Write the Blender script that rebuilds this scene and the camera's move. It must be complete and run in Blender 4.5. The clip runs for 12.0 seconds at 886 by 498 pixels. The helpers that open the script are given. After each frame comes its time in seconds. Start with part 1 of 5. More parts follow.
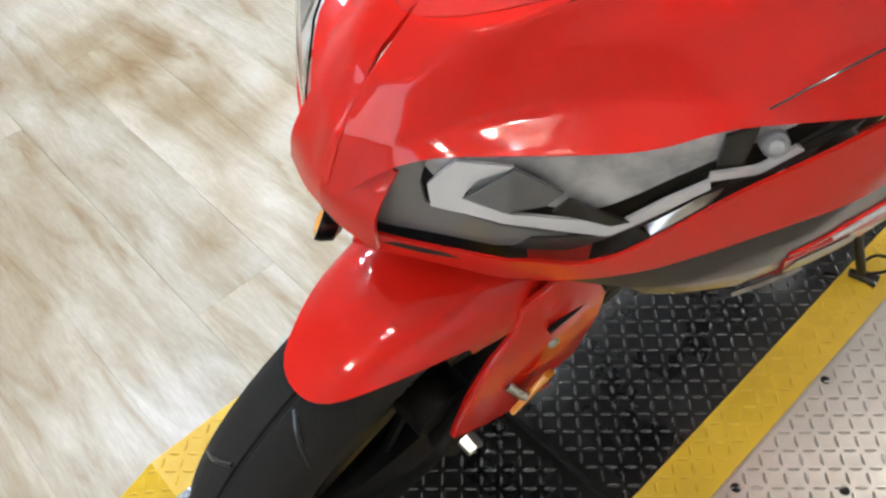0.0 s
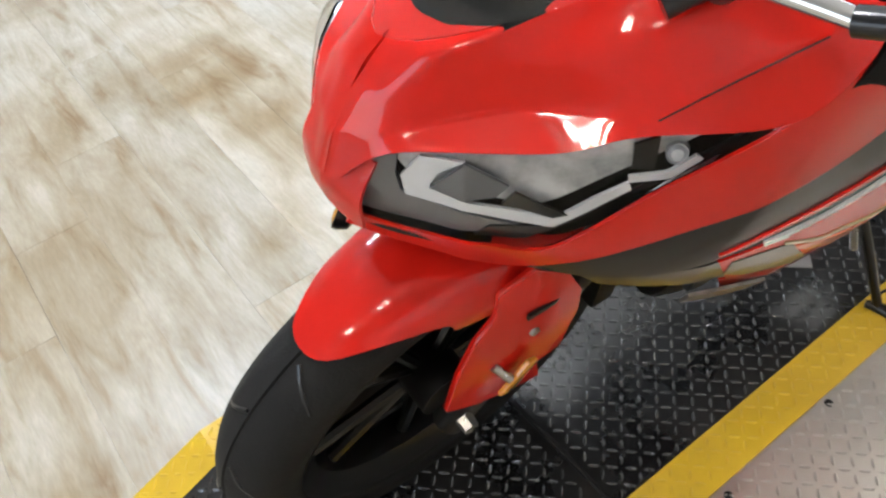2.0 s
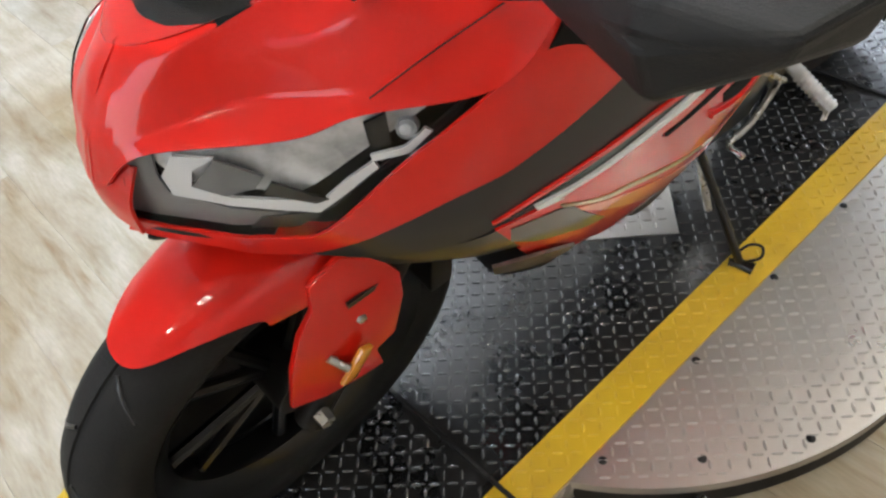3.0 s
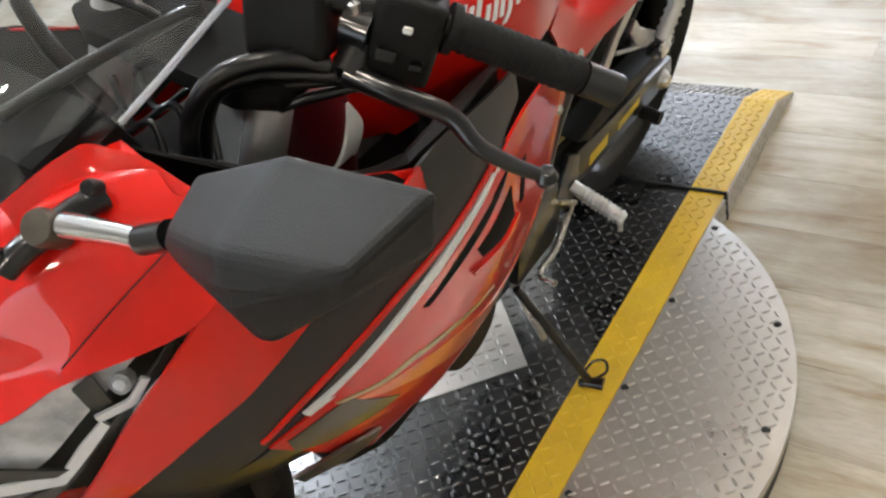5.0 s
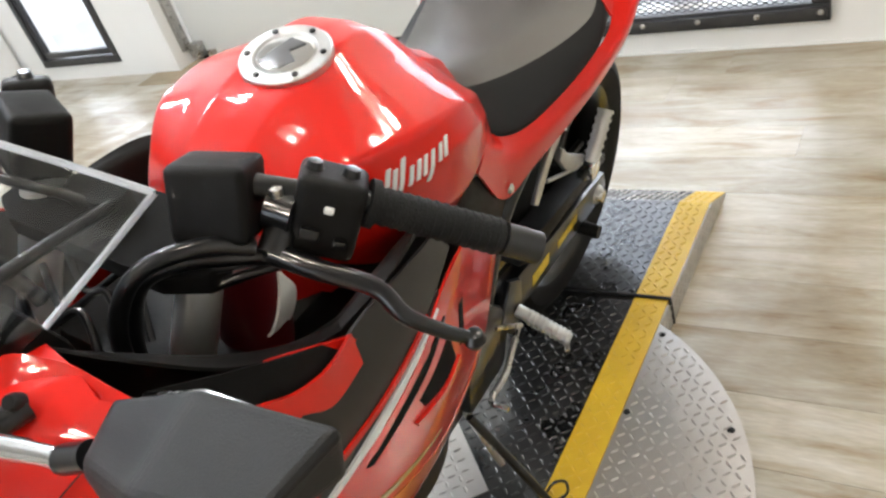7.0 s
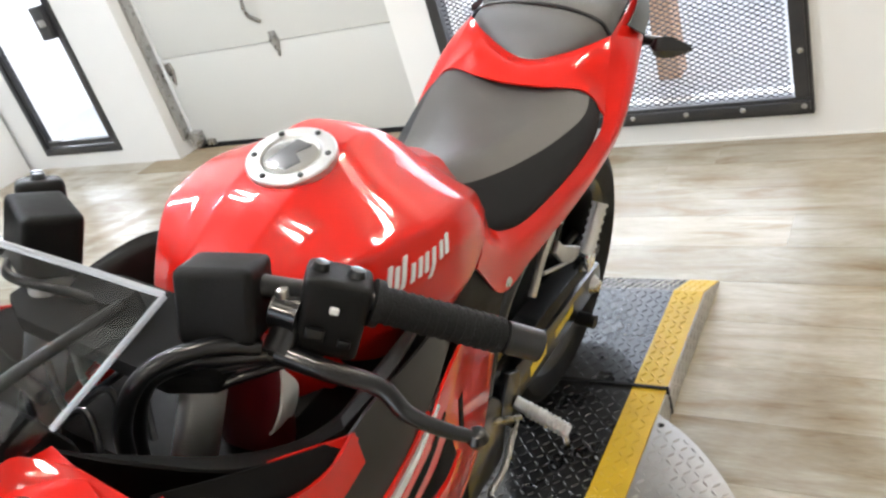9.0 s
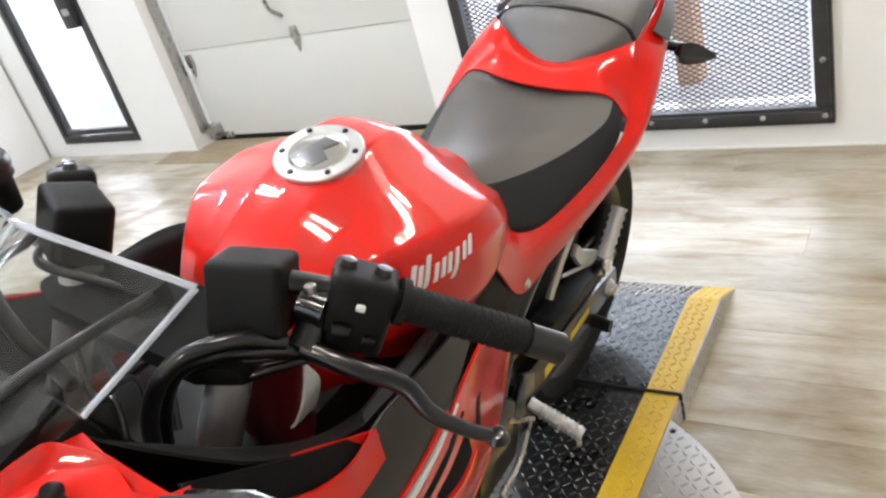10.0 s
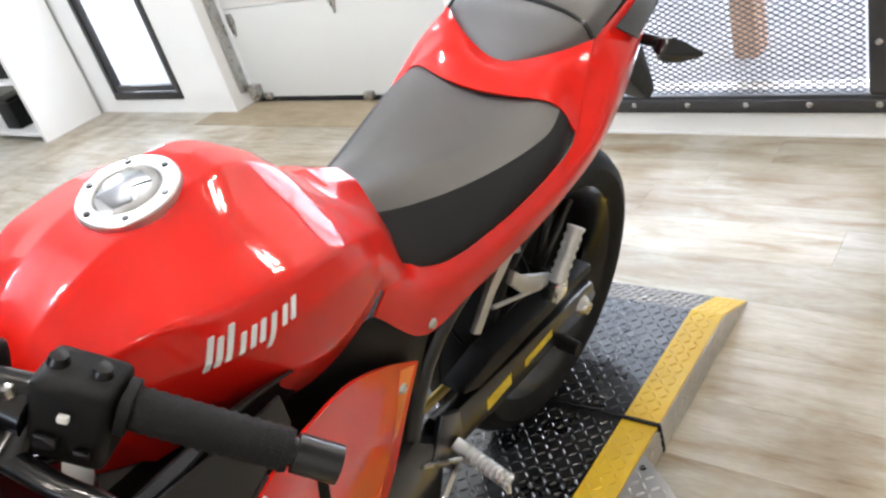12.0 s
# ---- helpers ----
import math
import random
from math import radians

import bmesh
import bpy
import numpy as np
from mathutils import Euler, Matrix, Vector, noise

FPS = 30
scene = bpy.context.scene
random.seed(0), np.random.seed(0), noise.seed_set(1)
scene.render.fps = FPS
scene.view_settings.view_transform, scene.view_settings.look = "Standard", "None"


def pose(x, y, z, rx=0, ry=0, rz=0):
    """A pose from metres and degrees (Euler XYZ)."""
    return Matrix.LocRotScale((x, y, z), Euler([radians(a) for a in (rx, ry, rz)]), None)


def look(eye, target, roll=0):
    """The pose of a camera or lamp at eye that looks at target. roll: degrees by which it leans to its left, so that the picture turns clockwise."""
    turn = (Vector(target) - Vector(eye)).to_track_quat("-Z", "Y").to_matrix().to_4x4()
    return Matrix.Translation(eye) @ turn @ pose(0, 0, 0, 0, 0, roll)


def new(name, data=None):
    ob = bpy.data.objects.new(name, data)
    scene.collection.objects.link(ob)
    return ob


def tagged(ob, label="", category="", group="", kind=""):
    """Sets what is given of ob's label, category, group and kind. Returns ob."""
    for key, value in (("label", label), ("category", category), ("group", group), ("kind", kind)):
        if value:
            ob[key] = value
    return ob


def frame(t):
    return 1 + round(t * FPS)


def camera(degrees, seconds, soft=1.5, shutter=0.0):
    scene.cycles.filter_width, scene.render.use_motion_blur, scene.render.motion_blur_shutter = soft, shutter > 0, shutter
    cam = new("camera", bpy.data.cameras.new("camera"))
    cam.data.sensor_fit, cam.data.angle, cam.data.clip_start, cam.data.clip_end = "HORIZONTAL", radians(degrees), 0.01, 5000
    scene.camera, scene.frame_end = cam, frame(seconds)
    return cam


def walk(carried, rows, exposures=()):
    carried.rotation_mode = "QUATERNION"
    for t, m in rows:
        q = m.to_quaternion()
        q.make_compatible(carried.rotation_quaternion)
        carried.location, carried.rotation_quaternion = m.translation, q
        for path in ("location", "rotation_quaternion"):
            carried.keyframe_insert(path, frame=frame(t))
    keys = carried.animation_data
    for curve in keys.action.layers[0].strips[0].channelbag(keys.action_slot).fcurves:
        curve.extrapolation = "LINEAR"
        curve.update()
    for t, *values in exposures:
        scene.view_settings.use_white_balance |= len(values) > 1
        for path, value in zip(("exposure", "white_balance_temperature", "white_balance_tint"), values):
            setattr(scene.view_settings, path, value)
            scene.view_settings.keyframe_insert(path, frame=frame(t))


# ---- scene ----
S = 0.945  # metres per unit of the plan below
cam = camera(57.0, 12.0, soft=2.5)
PATH = [
    (0, (0.452, -0.345, 1.218), (-0.566, 0.46, -0.304), -6.4),
    (0.5, (0.468, -0.392, 1.212), (-0.602, 0.307, -0.326), -4.7),
    (1, (0.495, -0.418, 1.214), (-0.581, 0.216, -0.348), -8.4),
    (1.5, (0.532, -0.416, 1.249), (-0.484, 0.334, -0.302), -7.1),
    (2, (0.609, -0.343, 1.28), (-0.581, 0.344, -0.174), -9.2),
    (2.5, (0.734, -0.253, 1.286), (-0.512, 0.424, -0.124), -10.2),
    (2.7, (0.745, -0.243, 1.276), (-0.446, 0.475, -0.176), -10.0),
    (4.3, (0.776, -0.131, 1.240), (-0.282, 0.883, -0.137), -19.6),
    (4.5, (0.801, -0.115, 1.25), (-0.264, 0.937, -0.077), -19.4),
    (5, (0.837, -0.093, 1.257), (-0.265, 1.022, 0.015), -18.6),
    (5.5, (0.845, -0.084, 1.262), (-0.275, 1.026, 0.032), -20.5),
    (6, (0.846, -0.074, 1.283), (-0.234, 1.105, 0.082), -19.7),
    (6.5, (0.854, -0.061, 1.296), (-0.195, 1.198, 0.15), -19.5),
    (7, (0.862, -0.047, 1.307), (-0.193, 1.259, 0.222), -19.3),
    (7.5, (0.866, -0.035, 1.328), (-0.176, 1.351, 0.331), -19.2),
    (7.7, (0.875, -0.039, 1.337), (-0.166, 1.370, 0.372), -19.4),
    (9.3, (0.862, -0.058, 1.329), (-0.202, 1.373, 0.400), -17.4),
    (9.5, (0.864, -0.062, 1.335), (-0.199, 1.356, 0.409), -16.8),
    (10, (0.855, -0.064, 1.339), (-0.219, 1.352, 0.42), -16.7),
    (10.5, (0.871, -0.076, 1.335), (-0.116, 1.374, 0.375), -18.2),
    (11, (0.907, -0.039, 1.308), (-0.036, 1.415, 0.309), -20.5),
    (11.5, (1.025, 0.069, 1.323), (-0.208, 1.377, 0.446), -15.9),
    (12, (0.975, 0.244, 1.294), (-0.252, 1.495, 0.33), -17.7),
]
walk(cam, [(t, look([S * c for c in eye], [S * c for c in target], roll)) for t, eye, target, roll in PATH],
     exposures=((0, -0.08, 5800, 10), (2.7, -0.08, 5850, 10), (4.5, -0.05, 6000, 10), (6.0, -0.03, 6050, 10), (7.5, 0.08, 5950, 10), (10.0, 0.08, 5900, 11), (12, 0.19, 5800, 12)))

FLOOR = -0.075  # plan height of the showroom floor; the deck's top is 0

# ---- world and lamps ----
world = bpy.data.worlds.new("daylight")
scene.world = world
world.use_nodes = True
wn = world.node_tree.nodes
sky = wn.new("ShaderNodeTexSky")
sky.sky_type, sky.sun_disc, sky.sun_elevation, sky.sun_rotation = "NISHITA", False, radians(52), radians(195)
wn["Background"].inputs["Strength"].default_value = 0.15
world.node_tree.links.new(sky.outputs["Color"], wn["Background"].inputs["Color"])


def lamp(name, kind, energy, colour, m, **props):
    data = bpy.data.lights.new(name, kind)
    data.energy, data.color = energy, colour
    if kind == "AREA":
        data.shape, data.size, data.size_y = "RECTANGLE", props["size"], props["size_y"]
    elif kind == "SUN":
        data.angle = props["angle"]
    else:
        data.shadow_soft_size = props["radius"]
    ob = new(name, data)
    ob.matrix_world = m
    return ob


lamp("sun", "SUN", 4.5, (1.0, 0.95, 0.88), pose(0, 0, 8, 38, 0, -15), angle=radians(0.5))
# daylight that comes in through the window and the glass door
lamp("window_light", "AREA", 20, (0.9, 0.95, 1.0), pose(-0.27 * S, 3.0 * S, 0.88 * S, -90, 0, 0), size=1.2, size_y=1.4)
lamp("door_light", "AREA", 20, (0.9, 0.95, 1.0), pose(-4.02 * S, 3.16 * S, 1.65 * S, -90, 0, 0), size=0.6, size_y=0.6)
# fill from behind the camera, added to brighten the floor and the bike's front
lamp("south_fill_light", "AREA", 62, (0.93, 0.97, 1.0), pose(-1.0, -5.6, 1.4, 90, 0, 0), size=4.0, size_y=2.0)

# ---- materials ----


def material(name, colour, rough=0.5, metal=0.0, coat=0.0, vary=0.0, scale=8.0, bump=0.0, bump_scale=200.0, second=None, glass=0.0, stretch=(1, 1, 1), rough_vary=0.0, emit=0.0, gloss=0.5):
    """A surface with grain at two scales: broad blotches of a second tone, and fine relief."""
    mat = bpy.data.materials.new(name)
    mat.use_nodes = True
    n, l = mat.node_tree.nodes, mat.node_tree.links
    b = n["Principled BSDF"]
    b.inputs["Base Color"].default_value = (*colour, 1)
    b.inputs["Roughness"].default_value, b.inputs["Metallic"].default_value = rough, metal
    b.inputs["Coat Weight"].default_value, b.inputs["Coat Roughness"].default_value = coat, 0.04
    b.inputs["Transmission Weight"].default_value, b.inputs["Specular IOR Level"].default_value = glass, gloss
    if emit:
        b.inputs["Emission Color"].default_value, b.inputs["Emission Strength"].default_value = (*colour, 1), emit
    if vary or bump or rough_vary:
        at, grow = n.new("ShaderNodeTexCoord"), n.new("ShaderNodeMapping")
        grow.inputs["Scale"].default_value = stretch
        l.new(at.outputs["Object"], grow.inputs["Vector"])
    if vary or rough_vary:
        broad = n.new("ShaderNodeTexNoise")
        broad.inputs["Scale"].default_value, broad.inputs["Detail"].default_value, broad.inputs["Roughness"].default_value = scale, 6, 0.65
        l.new(grow.outputs["Vector"], broad.inputs["Vector"])
    if vary:
        mix = n.new("ShaderNodeMix")
        mix.data_type = "RGBA"
        ramp = n.new("ShaderNodeMapRange")
        ramp.inputs["From Min"].default_value, ramp.inputs["From Max"].default_value, ramp.inputs["To Max"].default_value = 0.35, 0.7, vary
        l.new(broad.outputs["Fac"], ramp.inputs["Value"])
        l.new(ramp.outputs["Result"], mix.inputs["Factor"])
        mix.inputs["A"].default_value = (*colour, 1)
        mix.inputs["B"].default_value = (*(second or [c * 0.6 for c in colour]), 1)
        l.new(mix.outputs["Result"], b.inputs["Base Color"])
    if rough_vary:
        rr = n.new("ShaderNodeMapRange")
        rr.inputs["From Min"].default_value, rr.inputs["From Max"].default_value = 0.3, 0.7
        rr.inputs["To Min"].default_value, rr.inputs["To Max"].default_value = max(0.02, rough - rough_vary), rough + rough_vary
        l.new(broad.outputs["Fac"], rr.inputs["Value"])
        l.new(rr.outputs["Result"], b.inputs["Roughness"])
    if bump:
        fine, relief = n.new("ShaderNodeTexNoise"), n.new("ShaderNodeBump")
        fine.inputs["Scale"].default_value, fine.inputs["Detail"].default_value = bump_scale, 4
        relief.inputs["Strength"].default_value, relief.inputs["Distance"].default_value = bump, 0.002
        l.new(grow.outputs["Vector"], fine.inputs["Vector"])
        l.new(fine.outputs["Fac"], relief.inputs["Height"])
        l.new(relief.outputs["Normal"], b.inputs["Normal"])
    return mat


RED = material("red_paint", (0.56, 0.009, 0.003), 0.38, 0.0, 0.75, vary=0.2, scale=3, second=(0.47, 0.007, 0.003), gloss=0.08)
RED.node_tree.nodes["Principled BSDF"].inputs["Coat IOR"].default_value = 1.5
ORANGE = material("orange_decal", (0.75, 0.12, 0.01), 0.3, coat=0.8, vary=0.2, scale=9)
DARK_OLIVE = material("olive_black_decal", (0.035, 0.03, 0.018), 0.3, coat=0.6, vary=0.3, scale=14, gloss=0.3)
GOLD = material("gold_decal", (0.42, 0.3, 0.13), 0.3, 0.5, coat=0.6, vary=0.3, scale=25)
GRAPHITE = material("graphite_decal", (0.012, 0.012, 0.013), 0.45, coat=0.35, vary=0.3, scale=6, bump=0.03, bump_scale=700, gloss=0.22)
MATT_BLACK = material("matt_black", (0.004, 0.004, 0.004), 0.75, vary=0.5, scale=20, second=(0.008, 0.0075, 0.007), bump=0.2, bump_scale=400, gloss=0.1)
FORK_STEEL = material("fork_steel", (0.78, 0.78, 0.77), 0.36, 1.0, vary=0.2, scale=6, second=(0.6, 0.6, 0.6), bump=0.02)
DULL_STEEL = material("dull_steel", (0.16, 0.14, 0.115), 0.35, 0.9, vary=0.5, scale=40, second=(0.08, 0.07, 0.06), bump=0.1)
PLASTIC = material("black_plastic", (0.0045, 0.0043, 0.004), 0.5, vary=0.4, scale=14, second=(0.009, 0.0085, 0.008), bump=0.25, bump_scale=650, rough_vary=0.08, gloss=0.16)
GLOSS_BLACK = material("gloss_black", (0.005, 0.005, 0.0055), 0.3, coat=0.6, vary=0.3, scale=12, bump=0.03, gloss=0.22)
MIRROR_SHELL = material("mirror_shell", (0.013, 0.013, 0.0135), 0.5, vary=0.3, scale=20, second=(0.011, 0.011, 0.0105), bump=0.3, bump_scale=900, gloss=0.22)
RUBBER = material("rubber", (0.008, 0.008, 0.008), 0.72, vary=0.5, scale=20, second=(0.016, 0.015, 0.014), bump=0.35, bump_scale=300, gloss=0.22)
GRIP = material("grip_rubber", (0.008, 0.008, 0.008), 0.65, vary=0.4, scale=30, bump=0.6, bump_scale=450, gloss=0.22)
VINYL = material("seat_vinyl", (0.03, 0.026, 0.022), 0.36, gloss=0.95, vary=0.3, scale=4, second=(0.05, 0.044, 0.038), bump=0.35, bump_scale=900)
VINYL_SIDE = material("seat_side_vinyl", (0.012, 0.012, 0.0125), 0.6, vary=0.3, scale=9, bump=0.5, bump_scale=700, gloss=0.22)
CHROME = material("chrome", (0.8, 0.8, 0.78), 0.1, 1.0, vary=0.2, scale=20, rough_vary=0.05)
STEEL = material("steel", (0.5, 0.49, 0.47), 0.3, 1.0, vary=0.5, scale=40, second=(0.3, 0.28, 0.26), rough_vary=0.12)
ALU = material("aluminium", (0.55, 0.55, 0.54), 0.38, 1.0, vary=0.4, scale=25, second=(0.4, 0.4, 0.39), bump=0.1, bump_scale=400, rough_vary=0.1)
FOIL = material("crinkled_foil", (0.34, 0.32, 0.29), 0.32, 1.0, vary=0.9, scale=30, second=(0.08, 0.07, 0.06), bump=1.0, bump_scale=45)
DARK_METAL = material("dark_metal", (0.006, 0.006, 0.006), 0.45, 0.2, vary=0.5, scale=18, second=(0.022, 0.02, 0.018), bump=0.15, gloss=0.22)
GREY_FACET = material("grey_facet", (0.12, 0.123, 0.13), 0.3, 0.2, coat=0.6, vary=0.4, scale=25)
BRIGHT = material("bright_reflector_frame", (0.6, 0.61, 0.63), 0.25, 0.2, coat=0.4, vary=0.15, scale=40)
SILVER = material("silver_decal", (0.74, 0.75, 0.76), 0.3, 0.1, coat=0.5, vary=0.2, scale=30)
REFLECTOR = material("headlight_reflector", (0.62, 0.63, 0.65), 0.38, 0.45, vary=0.8, scale=22, second=(0.16, 0.165, 0.175), rough_vary=0.1)
LENS = material("clear_lens", (1, 1, 1), 0.02, glass=1.0)
LENS.node_tree.nodes["Principled BSDF"].inputs["IOR"].default_value = 1.1
SCREEN = material("clear_screen", (0.86, 0.88, 0.9), 0.02, glass=1.0)
SCREEN.node_tree.nodes["Principled BSDF"].inputs["IOR"].default_value = 1.5
EDGE = material("screen_edge_plastic", (0.75, 0.78, 0.85), 0.15, glass=0.6, coat=0.5)
AMBER = material("amber_reflector", (0.75, 0.3, 0.02), 0.15, coat=1.0, vary=0.3, scale=90)
YELLOW_STICKER = material("yellow_sticker", (0.75, 0.55, 0.02), 0.4, vary=0.5, scale=60, second=(0.2, 0.15, 0.02))
WHITE_PLASTIC = material("white_plastic", (0.7, 0.7, 0.68), 0.4, vary=0.2, scale=20)
DECK_BLACK = material("deck_black", (0.007, 0.007, 0.008), 0.3, 0.0, 1.0, vary=0.7, scale=7, second=(0.022, 0.021, 0.019), bump=0.1, bump_scale=120, rough_vary=0.12)
DECK_BLACK.node_tree.nodes["Principled BSDF"].inputs["Coat IOR"].default_value = 1.6
DECK_BLACK.node_tree.nodes["Principled BSDF"].inputs["Coat Roughness"].default_value = 0.13
DECK_YELLOW = material("deck_yellow", (0.66, 0.44, 0.015), 0.42, vary=0.6, scale=9, second=(0.5, 0.31, 0.02), bump=0.15, bump_scale=150, rough_vary=0.12)
PLATE = material("bare_plate", (0.58, 0.56, 0.53), 0.36, 0.9, vary=0.6, scale=5, second=(0.42, 0.38, 0.34), bump=0.12, bump_scale=160, rough_vary=0.1)
WALL_WHITE = material("wall_paint", (0.8, 0.79, 0.76), 0.6, vary=0.25, scale=2.5, second=(0.72, 0.7, 0.66), bump=0.1, bump_scale=90)
GARAGE_WHITE = material("garage_door_paint", (0.62, 0.615, 0.575), 0.5, vary=0.25, scale=2, second=(0.64, 0.62, 0.56), bump=0.2, bump_scale=160)
CEILING = material("ceiling_paint", (0.5, 0.5, 0.49), 0.8, vary=0.2, scale=2)
FRAME_BLACK = material("window_frame_paint", (0.02, 0.02, 0.022), 0.42, vary=0.5, scale=12, second=(0.05, 0.045, 0.04), bump=0.15)
CONCRETE = material("outdoor_concrete", (0.55, 0.54, 0.52), 0.8, vary=0.5, scale=2, bump=0.3, bump_scale=60)
BRICK = material("outdoor_brick", (0.42, 0.24, 0.14), 0.8, vary=0.6, scale=15, bump=0.4, bump_scale=60)
PANE = material("window_glass", (1, 1, 1), 0.0, glass=1.0)
BULB = material("lamp_bulb", (1.0, 0.96, 0.9), 0.3, emit=60.0)


def floor_material():
    """Grey-beige vinyl planks with long streaks along x; each plank has a tone of its own."""
    mat = bpy.data.materials.new("vinyl_plank")
    mat.use_nodes = True
    n, l = mat.node_tree.nodes, mat.node_tree.links
    b = n["Principled BSDF"]
    at, info = n.new("ShaderNodeNewGeometry"), n.new("ShaderNodeObjectInfo")
    shift, grow = n.new("ShaderNodeVectorMath"), n.new("ShaderNodeMapping")
    comb = n.new("ShaderNodeCombineXYZ")
    times = n.new("ShaderNodeMath")
    times.operation, times.inputs[1].default_value = "MULTIPLY", 37.0
    l.new(info.outputs["Random"], times.inputs[0])
    l.new(times.outputs[0], comb.inputs["X"])
    l.new(times.outputs[0], comb.inputs["Y"])
    l.new(at.outputs["Position"], shift.inputs[0])
    l.new(comb.outputs[0], shift.inputs[1])
    grow.inputs["Scale"].default_value = (1.3, 7.0, 1.0)
    l.new(shift.outputs[0], grow.inputs["Vector"])
    streak, blotch, grain = (n.new("ShaderNodeTexNoise") for _ in range(3))
    streak.inputs["Scale"].default_value, streak.inputs["Detail"].default_value, streak.inputs["Roughness"].default_value = 2.2, 7, 0.62
    streak.inputs["Distortion"].default_value = 0.6
    blotch.inputs["Scale"].default_value, blotch.inputs["Detail"].default_value, blotch.inputs["Distortion"].default_value = 1.3, 5, 1.2
    grain.inputs["Scale"].default_value, grain.inputs["Detail"].default_value = 26.0, 6
    l.new(grow.outputs["Vector"], streak.inputs["Vector"])
    l.new(at.outputs["Position"], blotch.inputs["Vector"])
    l.new(grow.outputs["Vector"], grain.inputs["Vector"])
    ramp = n.new("ShaderNodeValToRGB")
    ramp.color_ramp.elements[0].position, ramp.color_ramp.elements[0].color = 0.3, (0.38, 0.285, 0.165, 1)
    ramp.color_ramp.elements[1].position, ramp.color_ramp.elements[1].color = 0.66, (0.71, 0.695, 0.635, 1)
    e = ramp.color_ramp.elements.new(0.45)
    e.color = (0.55, 0.51, 0.41, 1)
    l.new(streak.outputs["Fac"], ramp.inputs["Fac"])
    tone, warm, fine = (n.new("ShaderNodeMix") for _ in range(3))
    for m in (tone, warm, fine):
        m.data_type, m.blend_type = "RGBA", "MULTIPLY"
    warm.inputs["Factor"].default_value, tone.inputs["Factor"].default_value, fine.inputs["Factor"].default_value = 0.7, 0.7, 0.35
    band = n.new("ShaderNodeValToRGB")
    band.color_ramp.elements[0].color, band.color_ramp.elements[1].color = (0.6, 0.48, 0.31, 1), (1, 0.98, 0.95, 1)
    band.color_ramp.elements[0].position, band.color_ramp.elements[1].position = 0.37, 0.57
    l.new(blotch.outputs["Fac"], band.inputs["Fac"])
    each = n.new("ShaderNodeMapRange")
    each.inputs["To Min"].default_value = 0.72
    l.new(info.outputs["Random"], each.inputs["Value"])
    l.new(ramp.outputs["Color"], warm.inputs["A"])
    l.new(band.outputs["Color"], warm.inputs["B"])
    l.new(warm.outputs["Result"], tone.inputs["A"])
    l.new(each.outputs["Result"], tone.inputs["B"])
    l.new(tone.outputs["Result"], fine.inputs["A"])
    l.new(grain.outputs["Fac"], fine.inputs["B"])
    # curved scuff marks that wheels have swept round the turntable
    off, rings, patchy, gate, strong, scuff = (n.new(k) for k in ("ShaderNodeVectorMath", "ShaderNodeTexWave", "ShaderNodeTexNoise", "ShaderNodeMapRange", "ShaderNodeMath", "ShaderNodeMix"))
    off.operation, off.inputs[1].default_value = "SUBTRACT", (0.05, 0.72, 0.0)
    l.new(at.outputs["Position"], off.inputs[0])
    rings.wave_type, rings.rings_direction = "RINGS", "Z"
    rings.inputs["Scale"].default_value, rings.inputs["Distortion"].default_value, rings.inputs["Detail"].default_value, rings.inputs["Detail Scale"].default_value = 1.3, 9.0, 5.0, 1.1
    patchy.inputs["Scale"].default_value, patchy.inputs["Detail"].default_value = 1.6, 3
    l.new(off.outputs[0], rings.inputs["Vector"])
    l.new(at.outputs["Position"], patchy.inputs["Vector"])
    gate.inputs["From Min"].default_value, gate.inputs["From Max"].default_value, gate.inputs["To Max"].default_value = 0.44, 0.66, 0.9
    l.new(patchy.outputs["Fac"], gate.inputs["Value"])
    strong.operation = "MULTIPLY"
    l.new(rings.outputs["Fac"], strong.inputs[0])
    l.new(gate.outputs["Result"], strong.inputs[1])
    scuff.data_type, scuff.blend_type = "RGBA", "MULTIPLY"
    l.new(strong.outputs[0], scuff.inputs["Factor"])
    l.new(fine.outputs["Result"], scuff.inputs["A"])
    scuff.inputs["B"].default_value = (0.66, 0.55, 0.38, 1)
    l.new(scuff.outputs["Result"], b.inputs["Base Color"])
    relief = n.new("ShaderNodeBump")
    relief.inputs["Strength"].default_value, relief.inputs["Distance"].default_value = 0.15, 0.002
    l.new(grain.outputs["Fac"], relief.inputs["Height"])
    l.new(relief.outputs["Normal"], b.inputs["Normal"])
    shine = n.new("ShaderNodeMapRange")
    shine.inputs["To Min"].default_value, shine.inputs["To Max"].default_value = 0.42, 0.24
    l.new(blotch.outputs["Fac"], shine.inputs["Value"])
    l.new(shine.outputs["Result"], b.inputs["Roughness"])
    return mat


PLANK = floor_material()

# ---- mesh helpers ----


def link(name, bm, mat, parent=None, label="", smooth=True, scaled=True):
    """Links a bmesh as one object under a thing or part; the plan's units become metres here."""
    if scaled:
        bmesh.ops.scale(bm, vec=(S, S, S), verts=bm.verts)
    me = bpy.data.meshes.new(name)
    bm.to_mesh(me)
    bm.free()
    me.materials.append(mat)
    if smooth:
        me.shade_smooth()
        me.set_sharp_from_angle(angle=radians(38))
    ob = new(name, me)
    ob.parent = parent
    if label:
        ob["label"] = label
    return ob


part = link


def thing(name, m, label, category, group="", kind=""):
    ob = new(name)
    ob.empty_display_size = 0.1
    ob.matrix_world = m
    return tagged(ob, label, category, group, kind)


